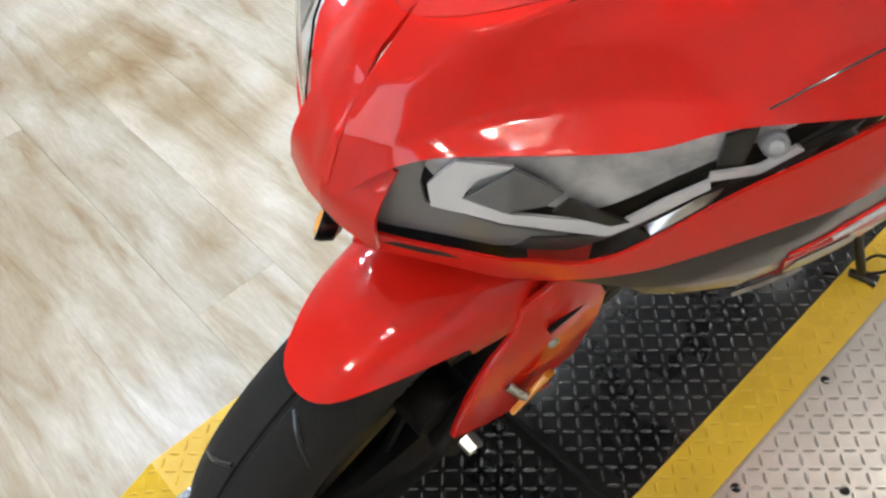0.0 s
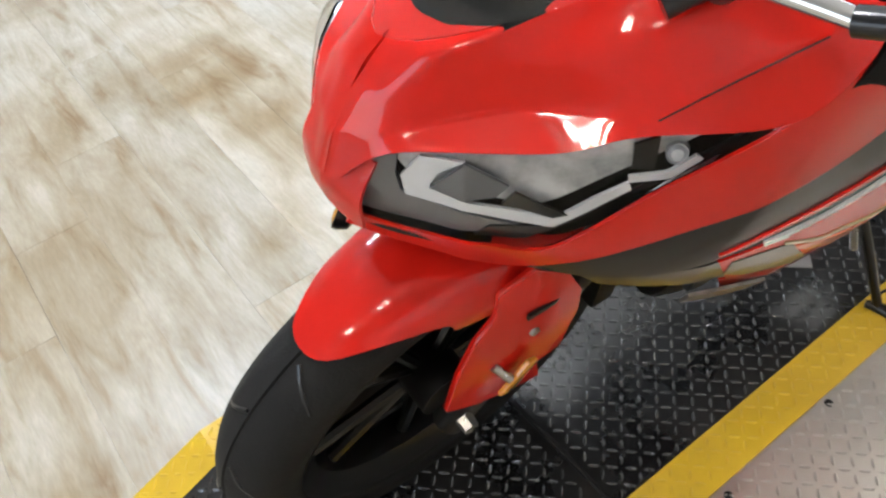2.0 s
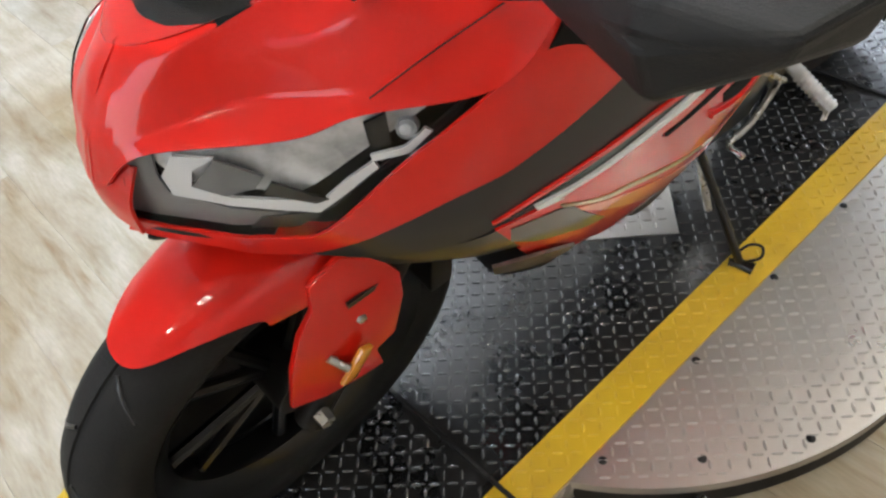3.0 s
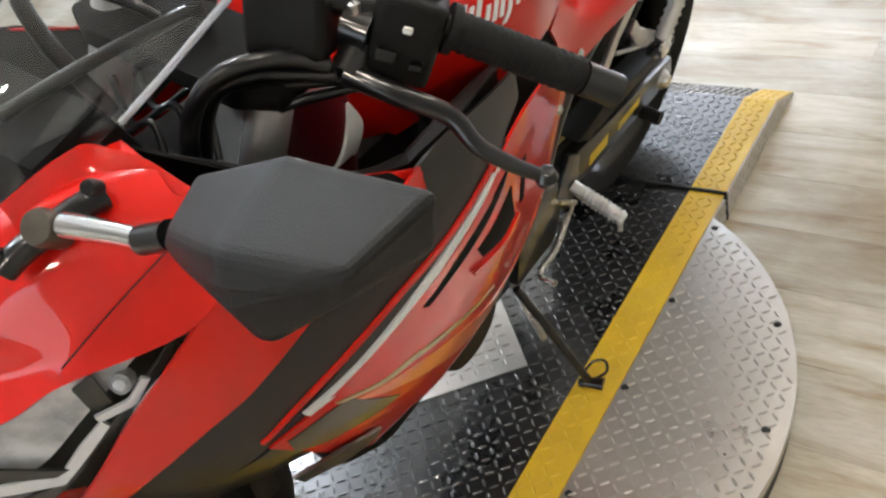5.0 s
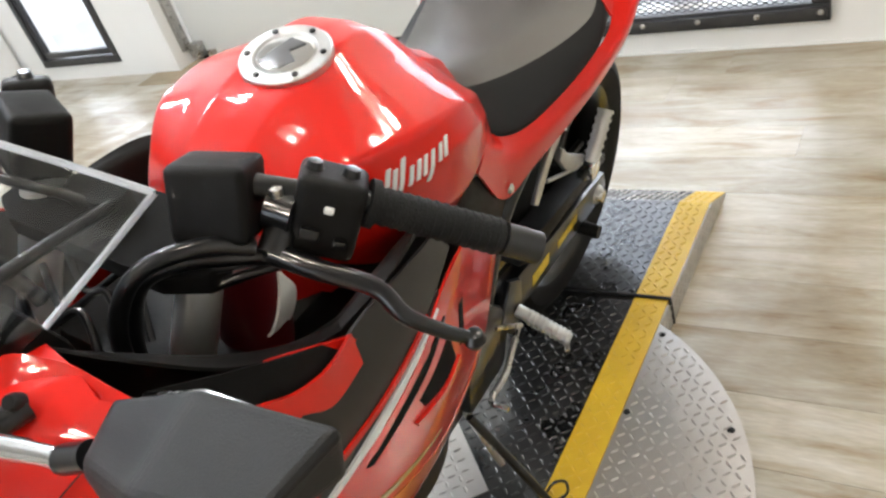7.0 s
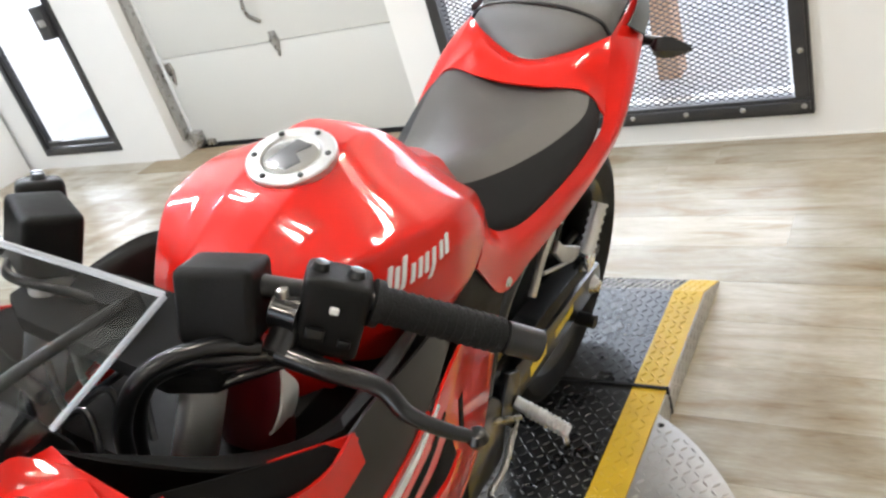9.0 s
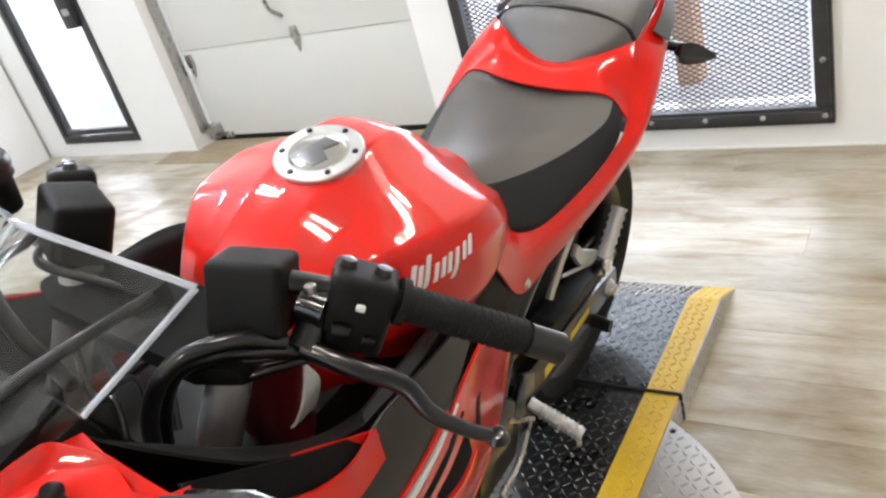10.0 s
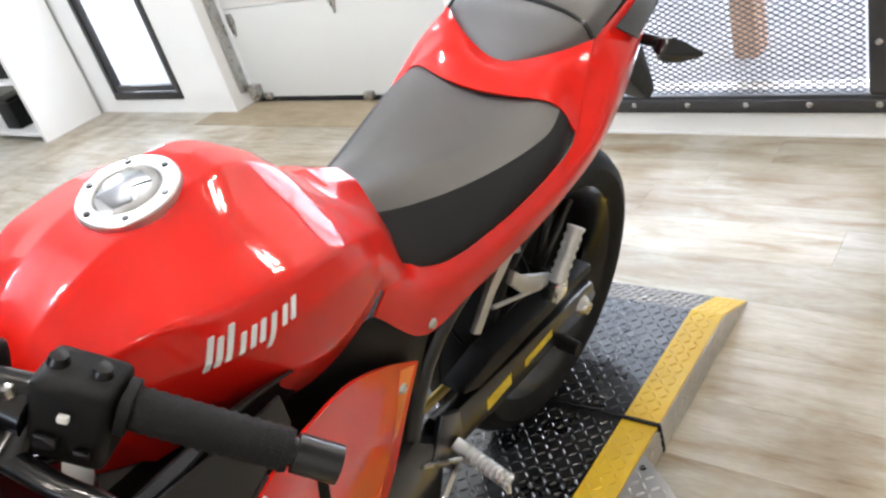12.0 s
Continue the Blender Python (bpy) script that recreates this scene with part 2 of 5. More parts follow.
def at(x, y, z, rx=0, ry=0, rz=0):
    return pose(S * x, S * y, S * z, rx, ry, rz)


def catmull(points, count):
    """Evenly many points on a smooth curve through the given ones."""
    p = [Vector(q) for q in points]
    if len(p) == 2:
        return [p[0].lerp(p[1], i / (count - 1)) for i in range(count)]
    p = [2 * p[0] - p[1]] + p + [2 * p[-1] - p[-2]]
    out = []
    for i in range(count):
        u = i / (count - 1) * (len(p) - 3)
        k = min(int(u), len(p) - 4)
        t = u - k
        a, b, c, d = p[k:k + 4]
        out.append(0.5 * (2 * b + (c - a) * t + (2 * a - 5 * b + 4 * c - d) * t * t + (3 * b - a - 3 * c + d) * t ** 3))
    return out


def straight(points, count):
    """Points along a polyline, corners kept."""
    p = [Vector(q) for q in points]
    out = []
    for i in range(count):
        u = i / (count - 1) * (len(p) - 1)
        k = min(int(u), len(p) - 2)
        out.append(p[k].lerp(p[k + 1], u - k))
    return out


def net(rows, nu, nv, thick=0.0, across=catmull, along=catmull, closed=False):
    """A sheet through rows of control points: nu points along each row, nv from row to row."""
    lines = [along(r, nu) for r in rows]
    columns = [across([ln[i] for ln in lines], nv) for i in range(nu)]
    bm = bmesh.new()
    vs = [[bm.verts.new(c) for c in col] for col in columns]
    for i in range(nu - 1):
        for j in range(nv - 1):
            bm.faces.new((vs[i][j], vs[i + 1][j], vs[i + 1][j + 1], vs[i][j + 1]))
    if closed:
        for j in range(nv - 1):
            bm.faces.new((vs[-1][j], vs[0][j], vs[0][j + 1], vs[-1][j + 1]))
    bmesh.ops.remove_doubles(bm, verts=bm.verts, dist=1e-5)
    bmesh.ops.recalc_face_normals(bm, faces=bm.faces)
    if thick:
        bmesh.ops.solidify(bm, geom=bm.faces[:], thickness=thick)
    return bm


def flip(bm, centre=None):
    """Mirrors a bmesh to the other side of the machine."""
    for v in bm.verts:
        v.co.x = 2 * (centre(v.co.y) if centre else 0) - v.co.x
    bmesh.ops.reverse_faces(bm, faces=bm.faces)
    return bm


def box(x0, x1, y0, y1, z0, z1, bevel=0.0, segments=2):
    bm = bmesh.new()
    bmesh.ops.create_cube(bm, size=1)
    for v in bm.verts:
        v.co = Vector(((x0 + x1) / 2 + v.co.x * (x1 - x0), (y0 + y1) / 2 + v.co.y * (y1 - y0), (z0 + z1) / 2 + v.co.z * (z1 - z0)))
    if bevel:
        bmesh.ops.bevel(bm, geom=bm.edges[:], offset=bevel, segments=segments, affect="EDGES", profile=0.6)
    return bm


def prism(outline, axis, lo, hi, bevel=0.0):
    """An outline in the other two axes, pushed through from lo to hi along one axis."""
    k = "xyz".index(axis)
    bm = bmesh.new()

    def place(p, h):
        q = list(p)
        q.insert(k, h)
        return Vector(q)
    a = [bm.verts.new(place(p, lo)) for p in outline]
    b = [bm.verts.new(place(p, hi)) for p in outline]
    bm.faces.new(a)
    bm.faces.new(b[::-1])
    for i in range(len(a)):
        j = (i + 1) % len(a)
        bm.faces.new((a[i], b[i], b[j], a[j]))
    bmesh.ops.recalc_face_normals(bm, faces=bm.faces)
    if bevel:
        bmesh.ops.bevel(bm, geom=bm.edges[:], offset=bevel, segments=2, affect="EDGES", profile=0.6)
    return bm


def rod(points, radius, sides=12, smooth=24, straightly=False, radii=None):
    """A round bar or hose along a curve, with flat ends."""
    path = (straight if straightly else catmull)(points, smooth if len(points) > 2 else 2)
    bm = bmesh.new()
    rings = []
    side = None
    for i, p in enumerate(path):
        way = (path[min(i + 1, len(path) - 1)] - path[max(i - 1, 0)]).normalized()
        if side is None:
            side = way.orthogonal().normalized()
        side = (side - way * side.dot(way)).normalized()
        up = way.cross(side)
        u = i / max(1, len(path) - 1)
        r = radius if not radii else radii[0] + (radii[1] - radii[0]) * u
        rings.append([bm.verts.new(p + r * (side * math.cos(a) + up * math.sin(a))) for a in (2 * math.pi * k / sides for k in range(sides))])
    for a, b in zip(rings, rings[1:]):
        for k in range(sides):
            bm.faces.new((a[k], a[(k + 1) % sides], b[(k + 1) % sides], b[k]))
    bm.faces.new(rings[0][::-1])
    bm.faces.new(rings[-1])
    return bm


def lathe(profile, m, steps=40):
    """A profile of (radius, height) turned round the z axis of the pose m."""
    bm = bmesh.new()
    rings = [[bm.verts.new(m @ Vector((r * math.cos(a), r * math.sin(a), h))) for a in (2 * math.pi * k / steps for k in range(steps))] for r, h in profile]
    for a, b in zip(rings, rings[1:]):
        for k in range(steps):
            bm.faces.new((a[k], a[(k + 1) % steps], b[(k + 1) % steps], b[k]))
    for ring in (rings[0], rings[-1]):
        if (ring[0].co - ring[1].co).length > 1e-6:
            bm.faces.new(ring)
    bmesh.ops.remove_doubles(bm, verts=bm.verts, dist=1e-6)
    bmesh.ops.recalc_face_normals(bm, faces=bm.faces)
    return bm


def join(*bms):
    out = bmesh.new()
    for b in bms:
        me = bpy.data.meshes.new("tmp")
        b.to_mesh(me)
        b.free()
        out.from_mesh(me)
        bpy.data.meshes.remove(me)
    return out

# ---- the room ----
BACK, DOOR_Y, LEFT = 2.93, 3.1, -4.65
IDENT = Matrix.Identity(4)


def structure(name, bm, mat, label, category, smooth=False):
    return tagged(link(name, bm, mat, None, "", smooth), label, category, kind="structure")


def wall_with_hole(x0, x1, y0, y1, z0, z1, hx0, hx1, hz0, hz1):
    """A wall along x with one opening right through it."""
    return join(box(x0, hx0, y0, y1, z0, z1), box(hx1, x1, y0, y1, z0, z1), box(hx0, hx1, y0, y1, z0, hz0), box(hx0, hx1, y0, y1, hz1, z1))


CEIL = 3.2
WX0, WX1, WZ0, WZ1 = -1.0, 0.455, 0.02, 1.75   # window opening with its black frame
GX0, GX1, GZ1 = -3.12, -1.22, 2.5                   # garage door
structure("wall_north", wall_with_hole(-1.12, 4.0, BACK, BACK + 0.18, FLOOR, CEIL, WX0, WX1, WZ0, WZ1), WALL_WHITE, "white painted wall round the barred window", "wall")
structure("wall_garage_side", box(-1.22, -1.12, BACK, 3.4, FLOOR, CEIL), WALL_WHITE, "white painted reveal beside the garage door", "wall")
structure("wall_garage_head", box(GX0, GX1, 3.24, 3.42, GZ1, CEIL), WALL_WHITE, "white painted wall over the garage door", "wall")
structure("wall_garage_jamb", box(-3.4, -3.14, DOOR_Y, 3.42, FLOOR, CEIL), WALL_WHITE, "white painted pier between glass door and garage door", "wall")
DX0, DX1, DZ1 = -4.42, -3.62, 2.05
structure("wall_door", wall_with_hole(LEFT, -3.4, DOOR_Y, DOOR_Y + 0.15, FLOOR, CEIL, DX0, DX1, 0.02, DZ1), WALL_WHITE, "white painted wall round the glass door", "wall")
structure("wall_west", box(-6.4, -6.25, -6.0, 3.4, FLOOR, CEIL), WALL_WHITE, "plain white painted side wall", "wall")
structure("wall_west_return", box(-6.25, LEFT, DOOR_Y, DOOR_Y + 0.15, FLOOR, CEIL), WALL_WHITE, "plain white painted wall behind the shelves", "wall")
structure("wall_east", box(4.0, 4.15, -6.0, 3.2, FLOOR, CEIL), WALL_WHITE, "plain white painted side wall", "wall")
# unseen wall behind the camera; its opening is made up
structure("wall_south", wall_with_hole(-6.4, 4.15, -6.15, -6.0, FLOOR, CEIL, -3.2, 1.4, 0.3, 2.6), WALL_WHITE, "unseen white wall with an invented wide opening for light", "wall")
structure("ceiling", box(-6.4, 4.15, -6.15, 3.4, CEIL, CEIL + 0.1), CEILING, "plain white ceiling", "ceiling")
structure("baseboard", join(box(-1.12, 4.0, BACK - 0.008, BACK - 0.001, FLOOR, FLOOR + 0.008)), WALL_WHITE, "thin white strip at the foot of the wall", "baseboard")
structure("ground", box(-60, 60, 3.45, 90, FLOOR - 0.2, FLOOR - 0.1), CONCRETE, "pale sunlit concrete yard outside", "ground")
structure("subfloor", box(-6.4, 4.15, -6.15, 3.42, FLOOR - 0.1, FLOOR - 0.012), PLANK, "floor slab under the planks", "floor")
structure("threshold", box(-3.36, -1.24, 2.93, 3.3, FLOOR - 0.006, FLOOR + 0.004), material("worn_threshold", (0.26, 0.2, 0.12), 0.6, vary=0.7, scale=8, second=(0.4, 0.33, 0.22), bump=0.3, stretch=(1, 4, 1)), "worn brown wooden threshold before the garage door", "threshold")

# the barred window: black steel frame, glass, expanded mesh with a bolted bar
win = structure("window_1", box(WX0 + 0.002, WX1 - 0.002, BACK - 0.02, BACK + 0.03, WZ0, WZ0 + 0.012), FRAME_BLACK, "window behind black expanded metal mesh in a black steel frame", "window")
for x0, x1, z0, z1 in ((WX0, WX1, WZ0 + 0.013, WZ0 + 0.07), (WX0, WX1, WZ1 - 0.07, WZ1), (WX0, WX0 + 0.06, WZ0 + 0.071, WZ1 - 0.071), (WX1 - 0.06, WX1, WZ0 + 0.071, WZ1 - 0.071)):
    part("window_frame", box(x0, x1, BACK - 0.03, BACK + 0.03, z0, z1, 0.004), FRAME_BLACK, win)
    part("inner_bar", box(max(x0, WX0 + 0.01), min(x1, WX1 - 0.01), BACK - 0.045, BACK - 0.031, z0 + 0.012, z1 - 0.012, 0.003), FRAME_BLACK, win)
glass = part("pane", box(WX0 + 0.06, WX1 - 0.06, BACK + 0.08, BACK + 0.086, WZ0 + 0.07, WZ1 - 0.07), PANE, win, smooth=False)
glass.visible_shadow = False
for i in range(5):
    bx = WX1 - 0.03 - i * 0.21
    part("bolt", lathe([(0, 0.006), (0.008, 0.004), (0.011, 0)], Matrix.Translation((bx, BACK - 0.046, WZ0 + 0.042)) @ Euler((radians(90), 0, 0)).to_matrix().to_4x4(), 10), STEEL, win)
for i in range(4):
    part("bolt", lathe([(0, 0.006), (0.008, 0.004), (0.011, 0)], Matrix.Translation((WX1 - 0.03, BACK - 0.046, WZ0 + 0.25 + i * 0.25)) @ Euler((radians(90), 0, 0)).to_matrix().to_4x4(), 10), STEEL, win)


def mesh_screen(x0, x1, z0, z1, y, dx, dz, w):
    """Expanded metal: two families of zigzag strands."""
    bm = bmesh.new()
    rows, cols = int((z1 - z0) / dz), int((x1 - x0) / dx)
    for r in range(rows):
        for c in range(cols):
            for s in (1, -1):
                ax, az = x0 + c * dx, z0 + (r + (0 if s > 0 else 1)) * dz
                bx, bz = ax + dx, az + s * dz
                n = Vector((-(bz - az), 0, bx - ax)).normalized() * w / 2
                q = [bm.verts.new(Vector((x, y + d, z)) + k * n) for (x, z) in ((ax, az), (bx, bz)) for k in (1, -1) for d in (0, 0.002)]
                for f in ((0, 2, 6, 4), (1, 5, 7, 3), (0, 4, 5, 1), (2, 3, 7, 6)):
                    bm.faces.new([q[i] for i in f])
    return bm


tagged(part("mesh", mesh_screen(WX0 + 0.05, WX1 - 0.05, WZ0 + 0.06, WZ1 - 0.06, BACK - 0.012, 0.035, 0.0195, 0.004), FRAME_BLACK, win, "black expanded metal mesh", smooth=False), kind="stuff")

# glass door with black steel frame and lock box
door = structure("door_1", box(DX0 + 0.03, DX1 - 0.03, DOOR_Y + 0.02, DOOR_Y + 0.06, 0.024, 0.04), FRAME_BLACK, "glass entrance door in a black steel frame with a lock box", "door")
for x0, x1, z0, z1 in ((DX0, DX1, 0.022, 0.07), (DX0, DX1, DZ1 - 0.05, DZ1), (DX0, DX0 + 0.04, 0.07, DZ1 - 0.05), (DX1 - 0.04, DX1, 0.07, DZ1 - 0.05)):
    part("frame", box(x0, x1, DOOR_Y - 0.012, DOOR_Y + 0.05, z0, z1, 0.004), FRAME_BLACK, door)
for x0, x1, z0, z1 in ((DX0 + 0.05, DX1 - 0.05, 0.08, 0.115), (DX0 + 0.05, DX0 + 0.075, 0.115, DZ1 - 0.06), (DX1 - 0.075, DX1 - 0.05, 0.115, DZ1 - 0.06)):
    part("leaf_rail", box(x0, x1, DOOR_Y + 0.0, DOOR_Y + 0.04, z0, z1, 0.003), FRAME_BLACK, door)
part("lock_box", box(DX1 - 0.15, DX1 - 0.045, DOOR_Y - 0.05, DOOR_Y - 0.014, 0.78, 0.98, 0.006), FRAME_BLACK, door, "black lock box with a steel latch")
part("latch", box(DX1 - 0.1, DX1 - 0.05, DOOR_Y - 0.066, DOOR_Y - 0.051, 0.86, 0.9, 0.004), STEEL, door)
gl = part("pane", box(DX0 + 0.075, DX1 - 0.075, DOOR_Y + 0.017, DOOR_Y + 0.022, 0.115, DZ1 - 0.06), PANE, door, smooth=False)
gl.visible_shadow = False
part("hanging_tag", box(DX0 + 0.1, DX0 + 0.125, DOOR_Y - 0.012, DOOR_Y - 0.006, 1.05, 1.2, 0.002), FRAME_BLACK, door)

# sectional garage door
garage = structure("door_2", box(GX0, GX1, 3.255, 3.3, FLOOR, FLOOR + 0.028), RUBBER, "white sectional garage door with steel hinges and handle", "door")
for i in range(5):
    part("panel", box(GX0, GX1, 3.26, 3.3, FLOOR + 0.03 + i * 0.55, FLOOR + 0.03 + i * 0.55 + 0.546, 0.004), GARAGE_WHITE, garage)
for hx, hz in ((GX0 + 0.05, 0.43), (GX0 + 0.05, 0.98), (GX0 + 0.92, 0.51), (GX0 + 0.92, 1.06), (GX1 - 0.05, 0.51)):
    hinge = part("hinge", prism([(hx - 0.03, hz), (hx, hz - 0.09), (hx + 0.03, hz), (hx + 0.02, hz + 0.05), (hx - 0.02, hz + 0.05)], "y", 3.245, 3.259, 0.003), STEEL, garage)
part("handle", rod([(GX0 + 0.88, 3.25, 0.62), (GX0 + 0.85, 3.2, 0.68), (GX0 + 0.86, 3.2, 0.78), (GX0 + 0.9, 3.25, 0.84)], 0.011), STEEL, garage)
part("track", box(GX0 - 0.018, GX0 + 0.012, 3.17, 3.23, FLOOR + 0.09, 2.5, 0.004), STEEL, garage, "galvanised steel door track")
part("bottom_bracket", box(GX0 + 0.01, GX0 + 0.09, 3.2, 3.258, FLOOR + 0.03, FLOOR + 0.12, 0.006), STEEL, garage)
part("bottom_bracket", box(GX0 + 0.11, GX0 + 0.17, 3.235, 3.258, FLOOR + 0.02, FLOOR + 0.06, 0.006), STEEL, garage)
part("bottom_bracket", box(GX0 + 0.95, GX0 + 1.01, 3.22, 3.258, FLOOR + 0.02, FLOOR + 0.06, 0.006), STEEL, garage)

# outside, far behind the glass
pillar = tagged(link("brick_pillar", box(-0.4, -0.29, 3.9, 4.05, FLOOR - 0.1, 2.8, 0.003), BRICK, smooth=False), "brown brick pillar standing in the yard outside", "pillar")
# an invented plain sheet; its emission stands in for the bright outdoors
structure("backdrop", box(-40, 40, 20, 20.2, FLOOR - 0.1, 12), material("glowing_backdrop", (0.8, 0.81, 0.82), 0.9, vary=0.2, scale=0.4, emit=9.0), "plain white backdrop beyond the yard, glowing in place of daylight", "backdrop")


# white shelf unit by the side wall
def shelf_unit():
    y0, y1, x0, x1, top = 2.62, 3.07, -5.5, -4.66, 2.2
    unit = thing("shelf_unit", at(0, 0, 0), "white open shelf unit holding dark boxes and a yellow cloth", "shelf")
    part("side_panel", box(x0, x0 + 0.03, y0, y1, FLOOR, top, 0.003), WALL_WHITE, unit)
    part("side_panel", box(x1 - 0.05, x1, y0, y1, FLOOR, top, 0.003), WALL_WHITE, unit)
    part("back_panel", box(x0 + 0.03, x1 - 0.05, y1 - 0.02, y1, FLOOR, top), WALL_WHITE, unit)
    for z in (0.0, 0.38, 0.78, 1.2, 1.7):
        part("shelf", box(x0 + 0.03, x1 - 0.05, y0, y1 - 0.02, FLOOR + z + 0.04, FLOOR + z + 0.065, 0.003), WALL_WHITE, unit)
    for i, (x, z, w, h) in enumerate(((-5.2, 0.065, 0.22, 0.2), (-4.95, 0.445, 0.2, 0.24), (-5.2, 0.445, 0.16, 0.14))):
        b = thing("storage_box", at(x, 2.8, FLOOR + z), "black plastic storage box on the white shelf", "box", "boxes on the shelf")
        part("body", box(-w / 2, w / 2, -0.12, 0.12, 0, h, 0.01), PLASTIC, b)
        part("lid", box(-w / 2 - 0.005, w / 2 + 0.005, -0.125, 0.125, h + 0.001, h + 0.03, 0.008), GLOSS_BLACK, b)
    cloth = net([[(-5.15, 2.65, 0.78), (-5.0, 2.63, 0.8), (-4.8, 2.65, 0.78)], [(-5.15, 2.75, 0.86), (-5.0, 2.75, 0.9), (-4.8, 2.75, 0.85)], [(-5.15, 2.9, 0.78), (-5.0, 2.9, 0.82), (-4.8, 2.9, 0.78)]], 12, 12, 0.01)
    tagged(link("folded_cloth", cloth, material("yellow_cloth", (0.7, 0.5, 0.05), 0.9, vary=0.4, scale=20, bump=0.4), None), "crumpled yellow cloth on the white shelf", "cloth")


shelf_unit()


# ceiling fixtures with four bulbs each
def ceiling_light(x, y):
    f = thing("ceiling_light", pose(x, y, S * CEIL), "square ceiling light with four round bulbs", "ceiling light", "lights on the ceiling")
    part("housing", box(-0.2, 0.2, -0.2, 0.2, -0.05, -0.001, 0.01), CEILING, f)
    for dx in (-0.11, 0.11):
        for dy in (-0.11, 0.11):
            part("bulb", lathe([(0, -0.075), (0.035, -0.068), (0.05, -0.052)], Matrix.Translation((dx, dy, 0)), 16), BULB, f)
    return f


# the light at (-2.5, -0.2) is invented, to brighten the left floor
SPOTS = ((-0.9, -0.3, 17), (-0.9, 1.2, 14), (1.0, 0.5, 7.5), (1.0, -1.2, 5.5), (1.0, 2.1, 7), (-2.8, 1.6, 14), (-2.5, -0.2, 28), (0.9, -2.7, 14))
for sx, sy, watts in SPOTS:
    ceiling_light(sx, sy)
    tone = (1.0, 0.84, 0.61) if sx > 0.5 else (0.9, 0.95, 1.0) if sx < -2 else (1.0, 0.96, 0.91)  # warm bulbs on one side; the cool tone stands in for unseen daylight
    for dx in (-0.1, 0.1):
        for dy in (-0.1, 0.1):
            lamp("ceiling_lamp", "POINT", watts, tone, pose(sx + dx, sy + dy, S * CEIL - 0.11), radius=0.04)

# ---- the turntable and its deck ----
DL, DR = 0.296, -0.378            # outer sides of the deck
FB, FE, RB, RE = -0.35, -0.53, 1.81, 1.965   # bends and feet of the two ramps
YW = 0.082
J1, J2 = 0.128, 1.402             # the two joints across the deck
DISC = (-0.042, 0.765, 0.648)


def lugs(spots, z_of, length=0.0106, width=0.0032, height=0.0026, tilt=None):
    """Raised lens-shaped lugs of tread plate, one mesh for all spots (x, y, angle)."""
    verts, faces = [], []
    for x, y, a in spots:
        ca, sa, n = math.cos(a), math.sin(a), len(verts)
        ring = ((1, 0), (0.55, 0.8), (0, 1), (-0.55, 0.8), (-1, 0), (-0.55, -0.8), (0, -1), (0.55, -0.8))
        for u, v in ring:
            px, py = x + length * u * ca - width * v * sa, y + length * u * sa + width * v * ca
            verts.append((px, py, z_of(px, py) + 0.0002))
        for u in (0.5, -0.5):
            px, py = x + length * u * ca, y + length * u * sa
            verts.append((px, py, z_of(px, py) + height))
        a1, b1 = n + 8, n + 9
        faces += [(n, n + 1, a1), (n + 1, n + 2, a1), (n + 2, b1, a1), (n + 2, n + 3, b1), (n + 3, n + 4, b1), (n + 4, n + 5, b1), (n + 5, n + 6, b1), (n + 6, a1, b1), (n + 6, n + 7, a1), (n + 7, n, a1)]
    bm = bmesh.new()
    me = bpy.data.meshes.new("tmp")
    me.from_pydata(verts, [], faces)
    bm.from_mesh(me)
    bpy.data.meshes.remove(me)
    return bm


def deck_z(x, y):
    if y < FB:
        return FLOOR * 0.93 * (FB - y) / (FB - FE)
    if y > RB:
        return FLOOR * 0.93 * (y - RB) / (RE - RB)
    return 0.0


PITCH = 0.0218


def lug_grid(x0, x1, y0, y1, keep, turn=radians(45)):
    out = []
    for i in range(int((x1 - x0) / PITCH) + 1):
        for j in range(int((y1 - y0) / PITCH) + 1):
            x, y = x0 + (i + 0.5) * PITCH, y0 + (j + 0.5) * PITCH
            if keep(x, y):
                out.append((x, y, turn if (i + j) % 2 else turn + radians(90)))
    return out


def deck_strip(x0, x1, y0, y1, base):
    """One lengthwise strip of the deck, following the ramps, closed down to the base."""
    ys = [y for y in (FE, FB, RB, RE) if y0 <= y <= y1]
    ys = sorted({y0, y1, *ys})
    top = [(y, deck_z(0, y)) for y in ys]
    outline = top + [(y, base if FB - 0.05 < y < RB + 0.05 else FLOOR + 0.002) for y, _ in reversed(top)]
    outline = [p for i, p in enumerate(outline) if p not in outline[:i]]
    return prism(outline, "x", x0, x1)


def lowered(bm, d):
    for v in bm.verts:
        v.co.z -= d
    return bm


ramp = thing("display_ramp", at(0, 0, 0), "black tread-plate display ramp edged with yellow stripes", "ramp")
square_c, square_r = (-0.062, 0.775), 0.165


def in_square(x, y, r=square_r):
    return abs(x - square_c[0]) + abs(y - square_c[1]) < r


